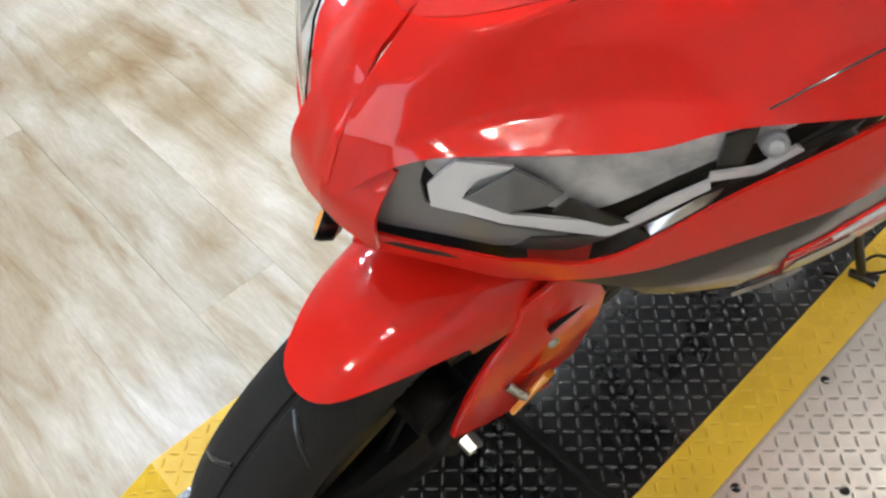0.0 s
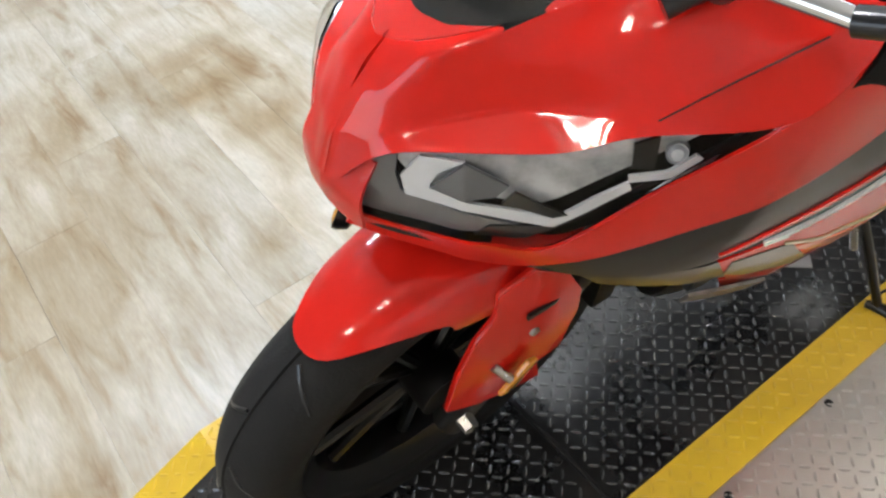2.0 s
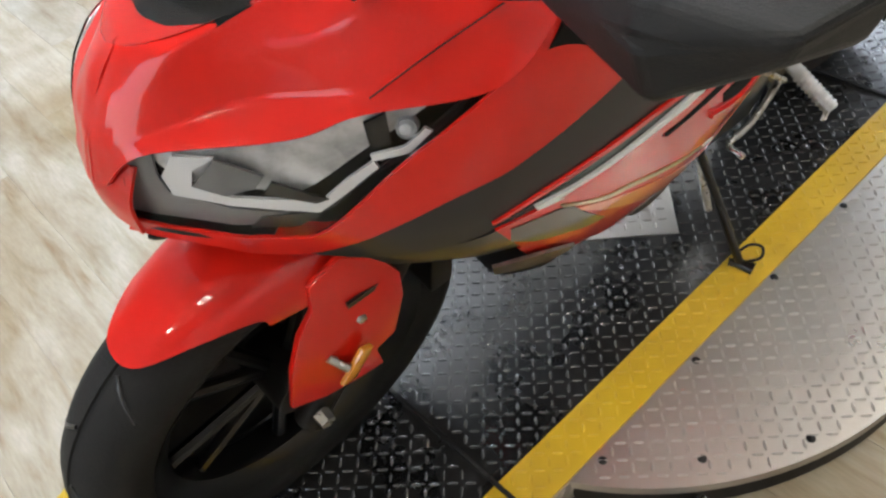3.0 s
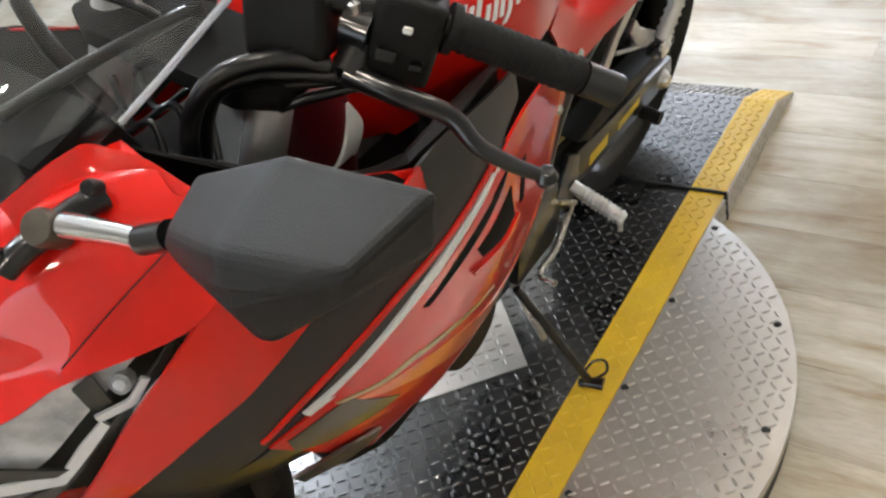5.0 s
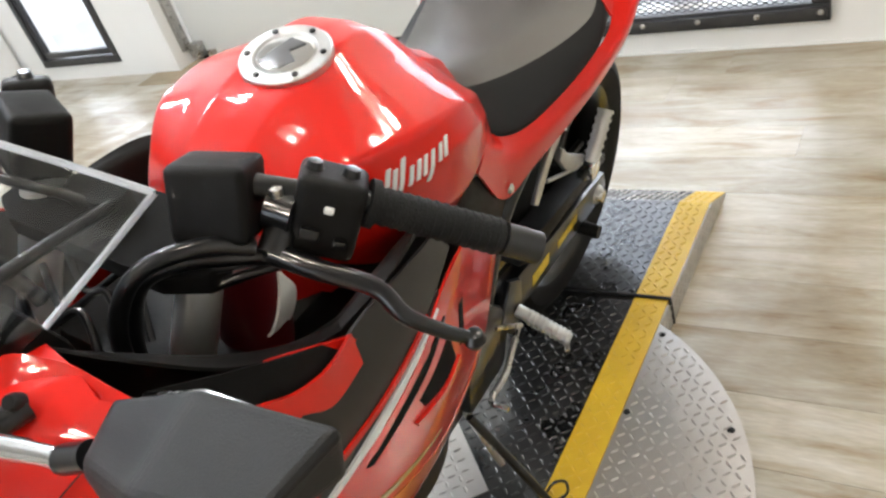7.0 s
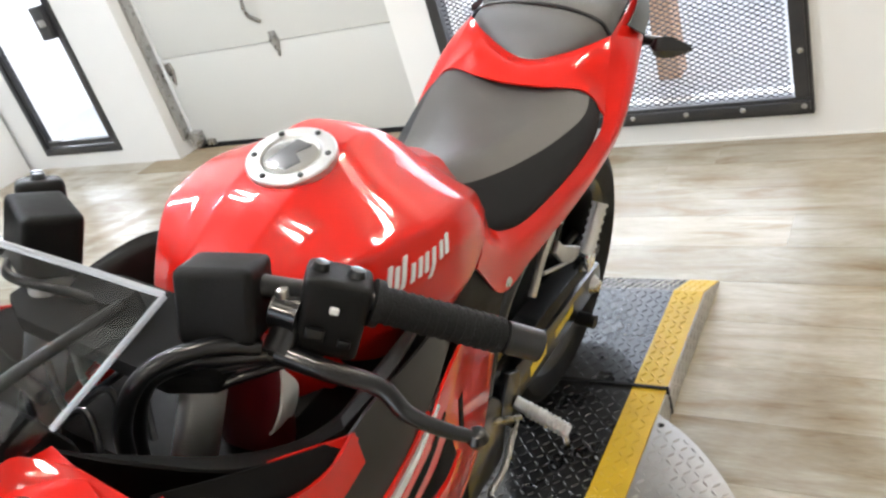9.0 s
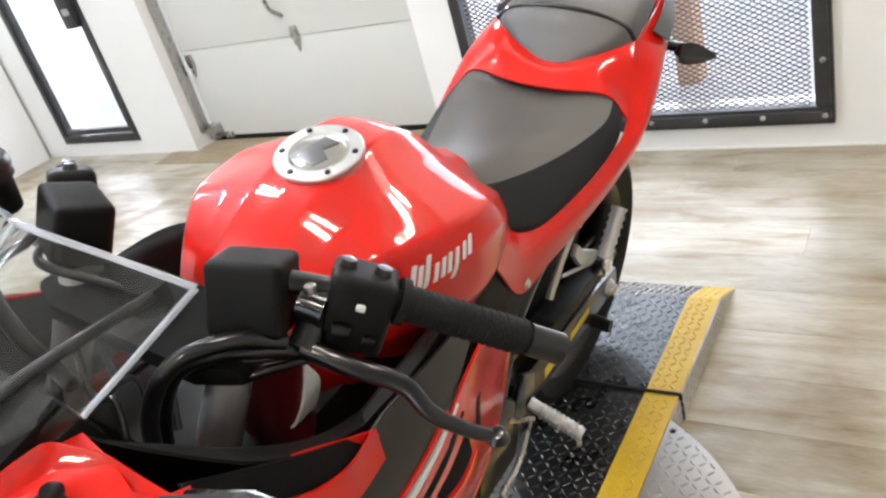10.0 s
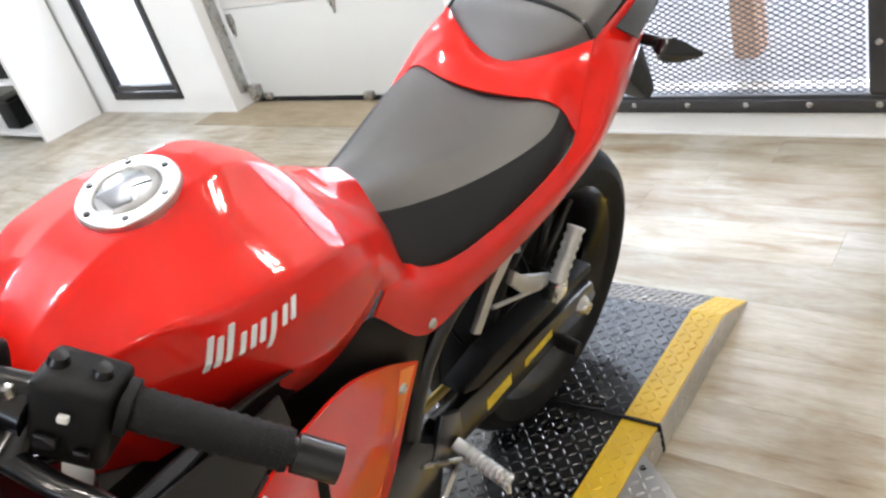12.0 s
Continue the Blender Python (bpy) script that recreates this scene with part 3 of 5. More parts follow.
for k, (y0, y1) in enumerate(((FE, J1 - 0.003), (J1 + 0.003, J2 - 0.003), (J2 + 0.003, RE))):
    plate = part("deck_plate", deck_strip(DR + YW + 0.0005, DL - YW - 0.0005, y0, y1, -0.066), DECK_BLACK, ramp, "glossy black tread plate", smooth=False)
    part("tread_relief", lugs(lug_grid(DR + YW + 0.008, DL - YW - 0.01, y0 + 0.01, y1 - 0.016, lambda x, y: not in_square(x, y, square_r + 0.02)), deck_z), DECK_BLACK, plate, smooth=True)["kind"] = "stuff"
    for x0, x1 in ((DL - YW, DL), (DR, DR + YW)):
        stripe = part("edge_stripe", deck_strip(x0, x1, y0, y1, -0.066), DECK_YELLOW, ramp, "yellow painted tread-plate edge", smooth=False)
        part("tread_relief", lugs(lug_grid(x0 + 0.004, x1 - 0.016, y0 + 0.01, y1 - 0.016, lambda x, y: True), deck_z), DECK_YELLOW, stripe)["kind"] = "stuff"
for y in (J1, J2):
    part("joint_strip", join(box(DR - 0.004, DL + 0.004, y - 0.0045, y + 0.0045, 0.0005, 0.006, 0.002), box(DL + 0.001, DL + 0.006, y - 0.0045, y + 0.0045, FLOOR + 0.002, 0.0055)), RUBBER, ramp, "black rubber strip over the joint")
for x0, x1 in ((DL + 0.0005, DL + 0.003), (DR - 0.003, DR - 0.0005)):
    sk = part("skirt", lowered(deck_strip(x0, x1, FE, RE, FLOOR + 0.006), 0.004), PLATE, ramp, "bare metal tread-plate skirt", smooth=False)
side_spots = [(y, z, radians(45) if (i + j) % 2 else radians(-45)) for i, y in enumerate(np.arange(FB, RE - 0.05, PITCH)) for j, z in enumerate((-0.014, -0.036, -0.058)) if z - 0.01 > FLOOR and z + 0.012 < deck_z(0, y)]
side = lugs(side_spots, lambda a, b: 0.0)
for v in side.verts:
    y, z, h = v.co
    v.co = Vector((DL + 0.0031 + h, y, z))
part("tread_relief", side, PLATE, sk)["kind"] = "stuff"
hatch = part("hatch_plate", prism([(square_c[0] + square_r, square_c[1]), (square_c[0], square_c[1] + square_r), (square_c[0] - square_r, square_c[1]), (square_c[0], square_c[1] - square_r)], "z", 0.0006, 0.0026), PLATE, ramp, "square bare metal tread plate set cornerwise", smooth=False)
part("tread_relief", lugs(lug_grid(-0.24, 0.12, 0.6, 0.95, lambda x, y: in_square(x, y, square_r - 0.02)), lambda x, y: 0.0026), PLATE, hatch)["kind"] = "stuff"

table = thing("turntable", at(0, 0, 0), "round bare metal tread-plate turntable under the ramp", "turntable")


def half_disc(sign):
    x0 = DL + 0.0042 if sign > 0 else DR - 0.0042
    dx = abs(x0 - DISC[0])
    half = math.acos(dx / DISC[2])
    return [(DISC[0] + sign * DISC[2] * math.cos(a), DISC[1] + DISC[2] * math.sin(a)) for a in np.linspace(-half, half, 40)]


for sign in (1, -1):
    seg = part("plate_segment", prism(half_disc(sign), "z", -0.022, -0.001), PLATE, table, smooth=False)

    def inside(x, y, sign=sign):
        edge = x > DL + 0.016 if sign > 0 else x < DR - 0.016
        return edge and math.hypot(x - DISC[0], y - DISC[1]) < DISC[2] - 0.012
    x0, x1 = (DL + 0.008, DISC[0] + DISC[2]) if sign > 0 else (DISC[0] - DISC[2], DR - 0.008)
    part("tread_relief", lugs(lug_grid(x0, x1, DISC[1] - DISC[2], DISC[1] + DISC[2], inside), lambda x, y: -0.001, height=0.0036), PLATE, seg)["kind"] = "stuff"
    rim = [(DISC[0] + (p[0] - DISC[0]) * 0.992, DISC[1] + (p[1] - DISC[1]) * 0.992) for p in half_disc(sign)]
    part("rim", prism(rim, "z", FLOOR + 0.001, -0.0225), DARK_METAL, table, "dark dented metal rim", smooth=False)
for x, y in ((0.314, 0.28), (0.31, 0.542), (0.307, 0.793), (0.307, 1.04), (0.314, 1.282), (0.519, 1.04), (0.57, 0.793), (0.535, 0.535), (0.43, 0.39)):
    part("screw", lathe([(0.0, 0.0024), (0.0035, 0.002), (0.0055, 0.0004), (0.0075, 0.0002), (0.008, -0.0008)], Matrix.Translation((x, y, 0.0)), 12), DARK_METAL, table)

# a small jack lying by the turntable
jack = thing("floor_jack", at(0.46, 0.2, FLOOR), "small steel jack with a red handle on the floor", "jack")
part("arm", rod([(0, 0.16, 0.02), (-0.02, 0.0, 0.02)], 0.011), STEEL, jack)
part("cross_arm", rod([(-0.06, 0.03, 0.035), (0.05, 0.03, 0.035)], 0.008), DARK_METAL, jack)
part("handle", rod([(0.03, 0.03, 0.035), (0.1, 0.03, 0.035)], 0.013), material("red_handle", (0.45, 0.04, 0.03), 0.5, vary=0.3, scale=20), jack, "red rubber handle")

# ---- the motorcycle: x to its left, y to its rear, z up; it leans on its side stand ----
bike = thing("motorcycle", at(-0.1, 0, 0.003, 0, 14.5, -2.4), "red and black sport motorcycle leaning on its side stand", "motorcycle")
FA, RA = (0.0, -0.038, 0.32), (0.0, 1.43, 0.325)   # axles
AXIS = Euler((0, radians(90), 0)).to_matrix().to_4x4()


def centre(y):
    """The nose stands a little to the right of the wheels' plane, as the front is turned."""
    return -0.04 * max(0.0, min(1.0, (0.12 - y) / 0.2))


STEER = Matrix.Translation((0, 0.03, 0)) @ Euler((0, 0, radians(3))).to_matrix().to_4x4() @ Matrix.Translation((0, -0.03, 0))


def steered(bm):
    """Turns a part of the front end a little to the left about the steering axis."""
    bmesh.ops.transform(bm, matrix=STEER, verts=bm.verts)
    return bm


def wheel(name, axle, radius, width, label):
    m = Matrix.Translation(axle) @ AXIS
    if axle[1] < 1:
        m = STEER @ m
    w, rim = width / 2, radius * 0.72
    tyre_profile = [(rim, -w * 0.72), (rim + 0.012, -w * 0.86), (radius * 0.86, -w), (radius * 0.93, -w * 0.88), (radius * 0.972, -w * 0.6), (radius * 0.993, -w * 0.3), (radius, -0.004), (radius - 0.003, -0.0025), (radius - 0.003, 0.0025), (radius, 0.004), (radius * 0.993, w * 0.3), (radius * 0.972, w * 0.6), (radius * 0.93, w * 0.88), (radius * 0.86, w), (rim + 0.012, w * 0.86), (rim, w * 0.72), (rim - 0.01, w * 0.5), (rim - 0.01, -w * 0.5), (rim, -w * 0.72)]
    hub = part(name, lathe([(0.02, -0.06), (0.045, -0.055), (0.045, 0.055), (0.02, 0.06)], m, 24), DARK_METAL, bike, label)
    part("tyre", lathe(tyre_profile, m, 72), RUBBER, hub, "black tyre with slanted grooves")
    rim_profile = [(rim - 0.004, -w * 0.74), (rim + 0.004, -w * 0.8), (rim + 0.004, -w * 0.74), (rim - 0.014, -w * 0.5), (rim - 0.022, 0), (rim - 0.014, w * 0.5), (rim + 0.004, w * 0.74), (rim + 0.004, w * 0.8), (rim - 0.004, w * 0.74), (rim - 0.03, w * 0.4), (rim - 0.034, 0), (rim - 0.03, -w * 0.4), (rim - 0.004, -w * 0.74)]
    part("rim", lathe(rim_profile, m, 64), GLOSS_BLACK, hub, "gloss black alloy rim")
    for k in range(10):
        a = 2 * math.pi * (k // 2) / 5 + (0.13 if k % 2 else -0.13)
        b = 2 * math.pi * (k // 2) / 5 + (0.22 if k % 2 else -0.22)
        p = [m @ Vector((r * math.cos(q), r * math.sin(q), 0)) for r, q in ((0.04, a), (rim - 0.02, b))]
        part("spoke", rod(p, 0.011, 8), GLOSS_BLACK, hub)
    for k in range(22):
        a = 2 * math.pi * k / 22
        s = 1 if k % 2 else -1
        q = []
        for u in (0.12, 0.45, 0.8):
            r = radius * (1.0015 - 0.03 * (u / 0.6) ** 2 if u < 0.7 else 0.935)
            q.append(m @ Vector((r * math.cos(a + 0.18 * u), r * math.sin(a + 0.18 * u), s * w * u)))
        part("groove", rod(q, 0.0028, 6, 8), GLOSS_BLACK, hub)
    for s in (1, -1):
        if s > 0:
            continue
        part("brake_disc", lathe([(0.07, s * 0.062), (0.135, s * 0.062), (0.135, s * 0.067), (0.07, s * 0.067), (0.07, s * 0.062)], m, 40), STEEL, hub)
    return hub


wheel("front_wheel", FA, 0.324, 0.12, "front wheel with black alloy rim")
wheel("rear_wheel", RA, 0.332, 0.15, "rear wheel with black alloy rim")

def flare(bm):
    """The far side of the nose spreads out below its brow."""
    for v in bm.verts:
        w = max(0.0, min(1.0, (v.co.y + 0.13) / 0.1)) * max(0.0, min(1.0, (0.9 - v.co.z) / 0.07)) * max(0.0, min(1.0, (0.5 - v.co.y) / 0.3))
        v.co.x -= 0.055 * w
    return bm


def sharp_profile(points, count):
    """Straight facets with softly rounded edges between them."""
    base = straight(points, count)
    out = [base[0]]
    for i in range(1, count - 1):
        out.append(0.25 * base[i - 1] + 0.5 * base[i] + 0.25 * base[i + 1])
    out.append(base[-1])
    return out


# ---- side skin: half-width over the plan of length and height ----
WY = (-0.17, -0.11, -0.05, 0.05, 0.15, 0.3, 0.5, 0.7, 0.92)
WZ = (0.34, 0.5, 0.65, 0.76, 0.85, 0.95, 1.06)
WT = ((-0.06, -0.03, 0.0, 0.03, 0.08, 0.13, 0.15, 0.14, 0.12),
      (-0.05, -0.01, 0.02, 0.07, 0.14, 0.2, 0.217, 0.19, 0.145),
      (-0.05, 0.0, 0.05, 0.14, 0.2, 0.242, 0.25, 0.205, 0.148),
      (-0.045, 0.008, 0.08, 0.165, 0.222, 0.25, 0.252, 0.205, 0.152),
      (-0.045, 0.004, 0.076, 0.16, 0.226, 0.248, 0.25, 0.21, 0.16),
      (-0.05, -0.004, 0.06, 0.148, 0.222, 0.232, 0.225, 0.2, 0.165),
      (-0.07, -0.02, 0.03, 0.11, 0.19, 0.205, 0.2, 0.19, 0.17))


def skin(y, z, out=0.0):
    """The point of the fairing's left side at that length and height."""
    rows = [catmull_at(WY, r, y) for r in WT]
    return Vector((catmull_at(WZ, rows, z) + out, y, z))


def catmull_at(xs, vs, x):
    x = min(max(x, xs[0]), xs[-1])
    k = next(i for i in range(len(xs) - 1) if x <= xs[i + 1])
    t = (x - xs[k]) / (xs[k + 1] - xs[k])
    a, b, c, d = vs[max(k - 1, 0)], vs[k], vs[k + 1], vs[min(k + 2, len(vs) - 1)]
    return 0.5 * (2 * b + (c - a) * t + (2 * a - 5 * b + 4 * c - d) * t * t + (3 * b - a - 3 * c + d) * t ** 3)


def side_panel(name, upper, lower, mat, out=0.0, thick=0.004, label="", parent=None, nu=40, nv=14, both=True, along=catmull):
    """A fairing panel between two edge lines given as (length, height), on both sides of the machine."""
    made = []
    for mirrored in ((False, True) if both else (False,)):
        us, ls = along([(0, *p) for p in upper], nu), along([(0, *p) for p in lower], nu)
        rows = [[skin(*(u.lerp(l, k / (nv - 1)).yz), out) for u, l in zip(us, ls)] for k in range(nv)]
        bm = net(rows, nu, nv, 0, across=straight, along=straight)
        for f in bm.faces:
            if f.normal.x < 0:
                f.normal_flip()
        bmesh.ops.solidify(bm, geom=bm.faces[:], thickness=thick)
        if mirrored:
            flare(flip(bm, centre))
        made.append(part(name, bm, mat, parent or bike, label))
    return made


# lines on the side, (length, height), from the nose to the rear
HL_TOP = [(-0.112, 0.837), (-0.093, 0.874), (-0.046, 0.898), (0.0, 0.906), (0.047, 0.933), (0.09, 0.947), (0.134, 0.955)]
HL_LOW = [(-0.121, 0.775), (-0.09, 0.767), (-0.04, 0.77), (-0.002, 0.772), (0.03, 0.812), (0.08, 0.885), (0.134, 0.952)]
CHIN = [(-0.128, 0.757), (-0.1, 0.745), (-0.06, 0.738), (-0.008, 0.735), (0.066, 0.79), (0.122, 0.831), (0.193, 0.868), (0.29, 0.902), (0.36, 0.912), (0.4, 0.915)]
BAND_TOP = [(-0.004, 0.733), (0.066, 0.787), (0.122, 0.828), (0.193, 0.865), (0.29, 0.899), (0.42, 0.925), (0.6, 0.905)]
BAND_LOW = [(0.0, 0.73), (0.053, 0.722), (0.103, 0.725), (0.146, 0.74), (0.2, 0.782), (0.3, 0.81), (0.41, 0.822), (0.513, 0.845), (0.6, 0.868)]

side_panel("cowl_side", HL_LOW + [(0.2, 1.0), (0.28, 0.99), (0.395, 0.925)], CHIN, RED, label="red cowl panel below the headlight", nu=60)
side_panel("side_band", BAND_TOP, BAND_LOW, GRAPHITE, -0.003, label="matt graphite band of the side fairing", nu=60)
side_panel("thin_red_line", [(0.144, 0.763), (0.205, 0.79), (0.32, 0.814), (0.41, 0.825), (0.513, 0.848)], [(0.146, 0.757), (0.205, 0.781), (0.32, 0.805), (0.41, 0.816), (0.513, 0.839)], RED, 0.0)
side_panel("silver_stripe", [(0.19, 0.763), (0.25, 0.769), (0.334, 0.788), (0.397, 0.806), (0.46, 0.822), (0.535, 0.838)], [(0.196, 0.752), (0.258, 0.753), (0.343, 0.772), (0.407, 0.793), (0.465, 0.811), (0.537, 0.833)], SILVER, 0.001, label="tapering silver decal stripe")
side_panel("under_stripe", [(0.15, 0.75), (0.3, 0.8), (0.42, 0.82), (0.55, 0.852)], [(0.16, 0.74), (0.3, 0.762), (0.42, 0.784), (0.55, 0.838)], GRAPHITE, -0.0025)
side_panel("side_fairing", [(0.15, 0.745), (0.3, 0.767), (0.42, 0.79), (0.55, 0.845), (0.68, 0.828), (0.78, 0.76), (0.875, 0.672)], [(0.2, 0.66), (0.28, 0.6), (0.4, 0.5), (0.55, 0.46), (0.66, 0.46), (0.745, 0.524), (0.81, 0.6)], RED, label="red side fairing panel", nu=60)
side_panel("red_flash", [(0.22, 0.756), (0.33, 0.776), (0.43, 0.797), (0.52, 0.832)], [(0.24, 0.746), (0.34, 0.762), (0.44, 0.775), (0.5, 0.795)], RED, 0.0012, 0.002)
side_panel("lower_fairing", [(0.2, 0.65), (0.3, 0.583), (0.42, 0.488), (0.58, 0.455), (0.72, 0.49)], [(0.24, 0.58), (0.33, 0.45), (0.46, 0.36), (0.62, 0.345), (0.74, 0.36)], RED, -0.004, label="red lower fairing")
side_panel("fairing_scoop", [(0.04, 0.722), (0.12, 0.724), (0.17, 0.735), (0.26, 0.75)], [(0.06, 0.7), (0.13, 0.68), (0.19, 0.66), (0.25, 0.63)], GLOSS_BLACK, -0.005, label="brownish black lower scoop")
side_panel("scoop_tip", [(0.168, 0.735), (0.235, 0.728), (0.27, 0.69), (0.318, 0.632)], [(0.175, 0.7), (0.215, 0.668), (0.25, 0.652), (0.284, 0.638)], DARK_OLIVE, 0.0012, 0.002, label="olive black point of the scoop", nu=24, nv=8)
side_panel("heat_shield", [(0.17, 0.63), (0.24, 0.61), (0.29, 0.585)], [(0.19, 0.575), (0.25, 0.55), (0.285, 0.56)], FOIL, 0.005, label="crinkled metal shield under the fairing", nu=14, nv=6)
side_panel("orange_flash", [(0.246, 0.717), (0.341, 0.672), (0.436, 0.626), (0.56, 0.56), (0.66, 0.53), (0.735, 0.58)], [(0.262, 0.7), (0.35, 0.63), (0.45, 0.56), (0.56, 0.51), (0.65, 0.49), (0.72, 0.54)], ORANGE, 0.001, 0.002, label="orange decal sweep")
side_panel("gold_line", [(0.225, 0.74), (0.286, 0.708), (0.341, 0.694), (0.431, 0.662), (0.52, 0.624)], [(0.23, 0.732), (0.288, 0.699), (0.344, 0.683), (0.433, 0.652), (0.525, 0.618)], GOLD, 0.0014, 0.002, label="thin gold decal line")
side_panel("orange_flash", [(0.822, 0.71), (0.862, 0.678)], [(0.775, 0.615), (0.79, 0.612)], ORANGE, 0.0008, 0.002, nu=10, nv=6)
side_panel("black_tail", [(0.36, 0.76), (0.44, 0.785), (0.5, 0.8), (0.55, 0.81)], [(0.37, 0.752), (0.458, 0.768), (0.51, 0.782), (0.552, 0.805)], MATT_BLACK, 0.0014, 0.002, nu=16, nv=6)
# two vents with raised lips behind the stripes
side_panel("vent_slot", [(0.468, 0.75), (0.52, 0.755), (0.565, 0.765)], [(0.478, 0.728), (0.534, 0.706), (0.58, 0.7)], MATT_BLACK, 0.001, 0.002, label="black air vent", nu=12, nv=6)
side_panel("vent_lip", [(0.452, 0.729), (0.53, 0.704), (0.59, 0.697)], [(0.455, 0.72), (0.53, 0.692), (0.592, 0.684)], RED, 0.005, 0.007, label="raised red lip of the vent", nu=20, nv=6)
side_panel("vent_slot", [(0.612, 0.765), (0.63, 0.76)], [(0.602, 0.7), (0.622, 0.69)], MATT_BLACK, 0.001, 0.002, nu=10, nv=6)
part("bolt", lathe([(0, 0.005), (0.006, 0.004), (0.009, 0)], Matrix.Translation(skin(0.818, 0.679, 0.002)) @ AXIS, 12), STEEL, bike)

# headlights: dark housing, bright reflector, clear lens
for side_mirrored in (False, True):
    def fit_side(bm):
        return flare(flip(bm, centre)) if side_mirrored else bm

    def patch(upper, lower, out, thick=0.003, nu=24, nv=10, along=catmull):
        us, ls = along([(0, *p) for p in upper], nu), along([(0, *p) for p in lower], nu)
        rows = [[skin(*(u.lerp(l, k / (nv - 1)).yz), out) for u, l in zip(us, ls)] for k in range(nv)]
        bm = net(rows, nu, nv, 0, straight, straight)
        for f in bm.faces:
            if f.normal.x < 0:
                f.normal_flip()
        bmesh.ops.solidify(bm, geom=bm.faces[:], thickness=thick)
        return fit_side(bm)
    lamp_unit = part("headlight", patch(HL_TOP, HL_LOW, -0.03), PLASTIC, bike, "angular headlight with dark housing and clear lens")
    part("bucket", patch([(y + 0.01, z + 0.015) for y, z in HL_TOP], [(y + 0.045, z - 0.03) for y, z in HL_LOW], -0.05), MATT_BLACK, lamp_unit, "black bucket behind the reflector")
    part("reflector", patch([(-0.074, 0.881), (-0.046, 0.893), (-0.004, 0.9), (0.03, 0.918), (0.064, 0.934), (0.1, 0.945)], [(-0.084, 0.853), (-0.07, 0.832), (-0.03, 0.826), (0.006, 0.823), (0.051, 0.87), (0.1, 0.925)], -0.022), REFLECTOR, lamp_unit, "bright faceted reflector")
    part("side_facet", patch([(-0.112, 0.835), (-0.094, 0.866), (-0.083, 0.872), (-0.087, 0.836), (-0.084, 0.812), (-0.055, 0.805), (-0.02, 0.796), (0.0, 0.794)], [(-0.12, 0.8), (-0.12, 0.78), (-0.112, 0.776), (-0.1, 0.773), (-0.085, 0.773), (-0.065, 0.774), (-0.045, 0.775), (-0.03, 0.776)], -0.016, along=straight), GREY_FACET, lamp_unit, "grey inner facet")
    part("lower_facet", patch([(-0.03, 0.79), (0.01, 0.8), (0.04, 0.832), (0.082, 0.872), (0.117, 0.922), (0.126, 0.94)], [(-0.04, 0.772), (-0.006, 0.774), (0.028, 0.812), (0.078, 0.882), (0.12, 0.936), (0.13, 0.948)], -0.014, along=straight), GLOSS_BLACK, lamp_unit, "gloss black lower facet")
    part("reflector_frame", patch([(-0.048, 0.874), (-0.064, 0.852), (-0.069, 0.829), (-0.044, 0.821), (-0.014, 0.818), (0.021, 0.819)], [(-0.073, 0.868), (-0.085, 0.837), (-0.083, 0.812), (-0.055, 0.811), (-0.02, 0.804), (0.011, 0.8)], -0.0125, 0.003, 36, 5, straight), BRIGHT, lamp_unit, "bright silver frame round the reflector")
    part("reflector_frame", patch([(0.008, 0.808), (0.036, 0.846), (0.057, 0.869)], [(0.012, 0.801), (0.04, 0.835), (0.06, 0.86)], -0.012, 0.003, 16, 4, straight), BRIGHT, lamp_unit)
    part("reflector_frame", patch([(0.055, 0.877), (0.079, 0.886), (0.093, 0.909)], [(0.056, 0.869), (0.082, 0.878), (0.098, 0.905)], -0.0115, 0.003, 16, 4, straight), BRIGHT, lamp_unit)
    part("inner_shield", patch([(-0.049, 0.873), (-0.035, 0.862), (-0.02, 0.85)], [(-0.069, 0.831), (-0.05, 0.825), (-0.028, 0.835)], -0.0105, along=straight), GREY_FACET, lamp_unit, "dark grey plate in the reflector")
    part("inner_shield", patch([(-0.016, 0.843), (0.002, 0.831), (0.02, 0.821)], [(-0.024, 0.827), (-0.006, 0.821), (0.01, 0.815)], -0.0105, along=straight), GLOSS_BLACK, lamp_unit)
    part("inner_shield", patch([(0.054, 0.915), (0.069, 0.926)], [(0.056, 0.887), (0.07, 0.889)], -0.012, along=straight), GLOSS_BLACK, lamp_unit)
    pj = skin(0.08, 0.91, -0.01)
    pj.x = 2 * centre(pj.y) - pj.x if side_mirrored else pj.x
    face = Matrix.Translation(pj) @ Euler((radians(62), 0, radians(-38 if side_mirrored else 38))).to_matrix().to_4x4()
    part("projector", lathe([(0, 0.003), (0.005, 0.002), (0.0075, -0.002), (0.009, 0.0), (0.0095, -0.012)], face, 24), REFLECTOR, lamp_unit)
    lens = part("lens", patch(HL_TOP, HL_LOW, -0.003, 0.002), LENS, lamp_unit, "clear plastic lens")
    lens.visible_shadow = False

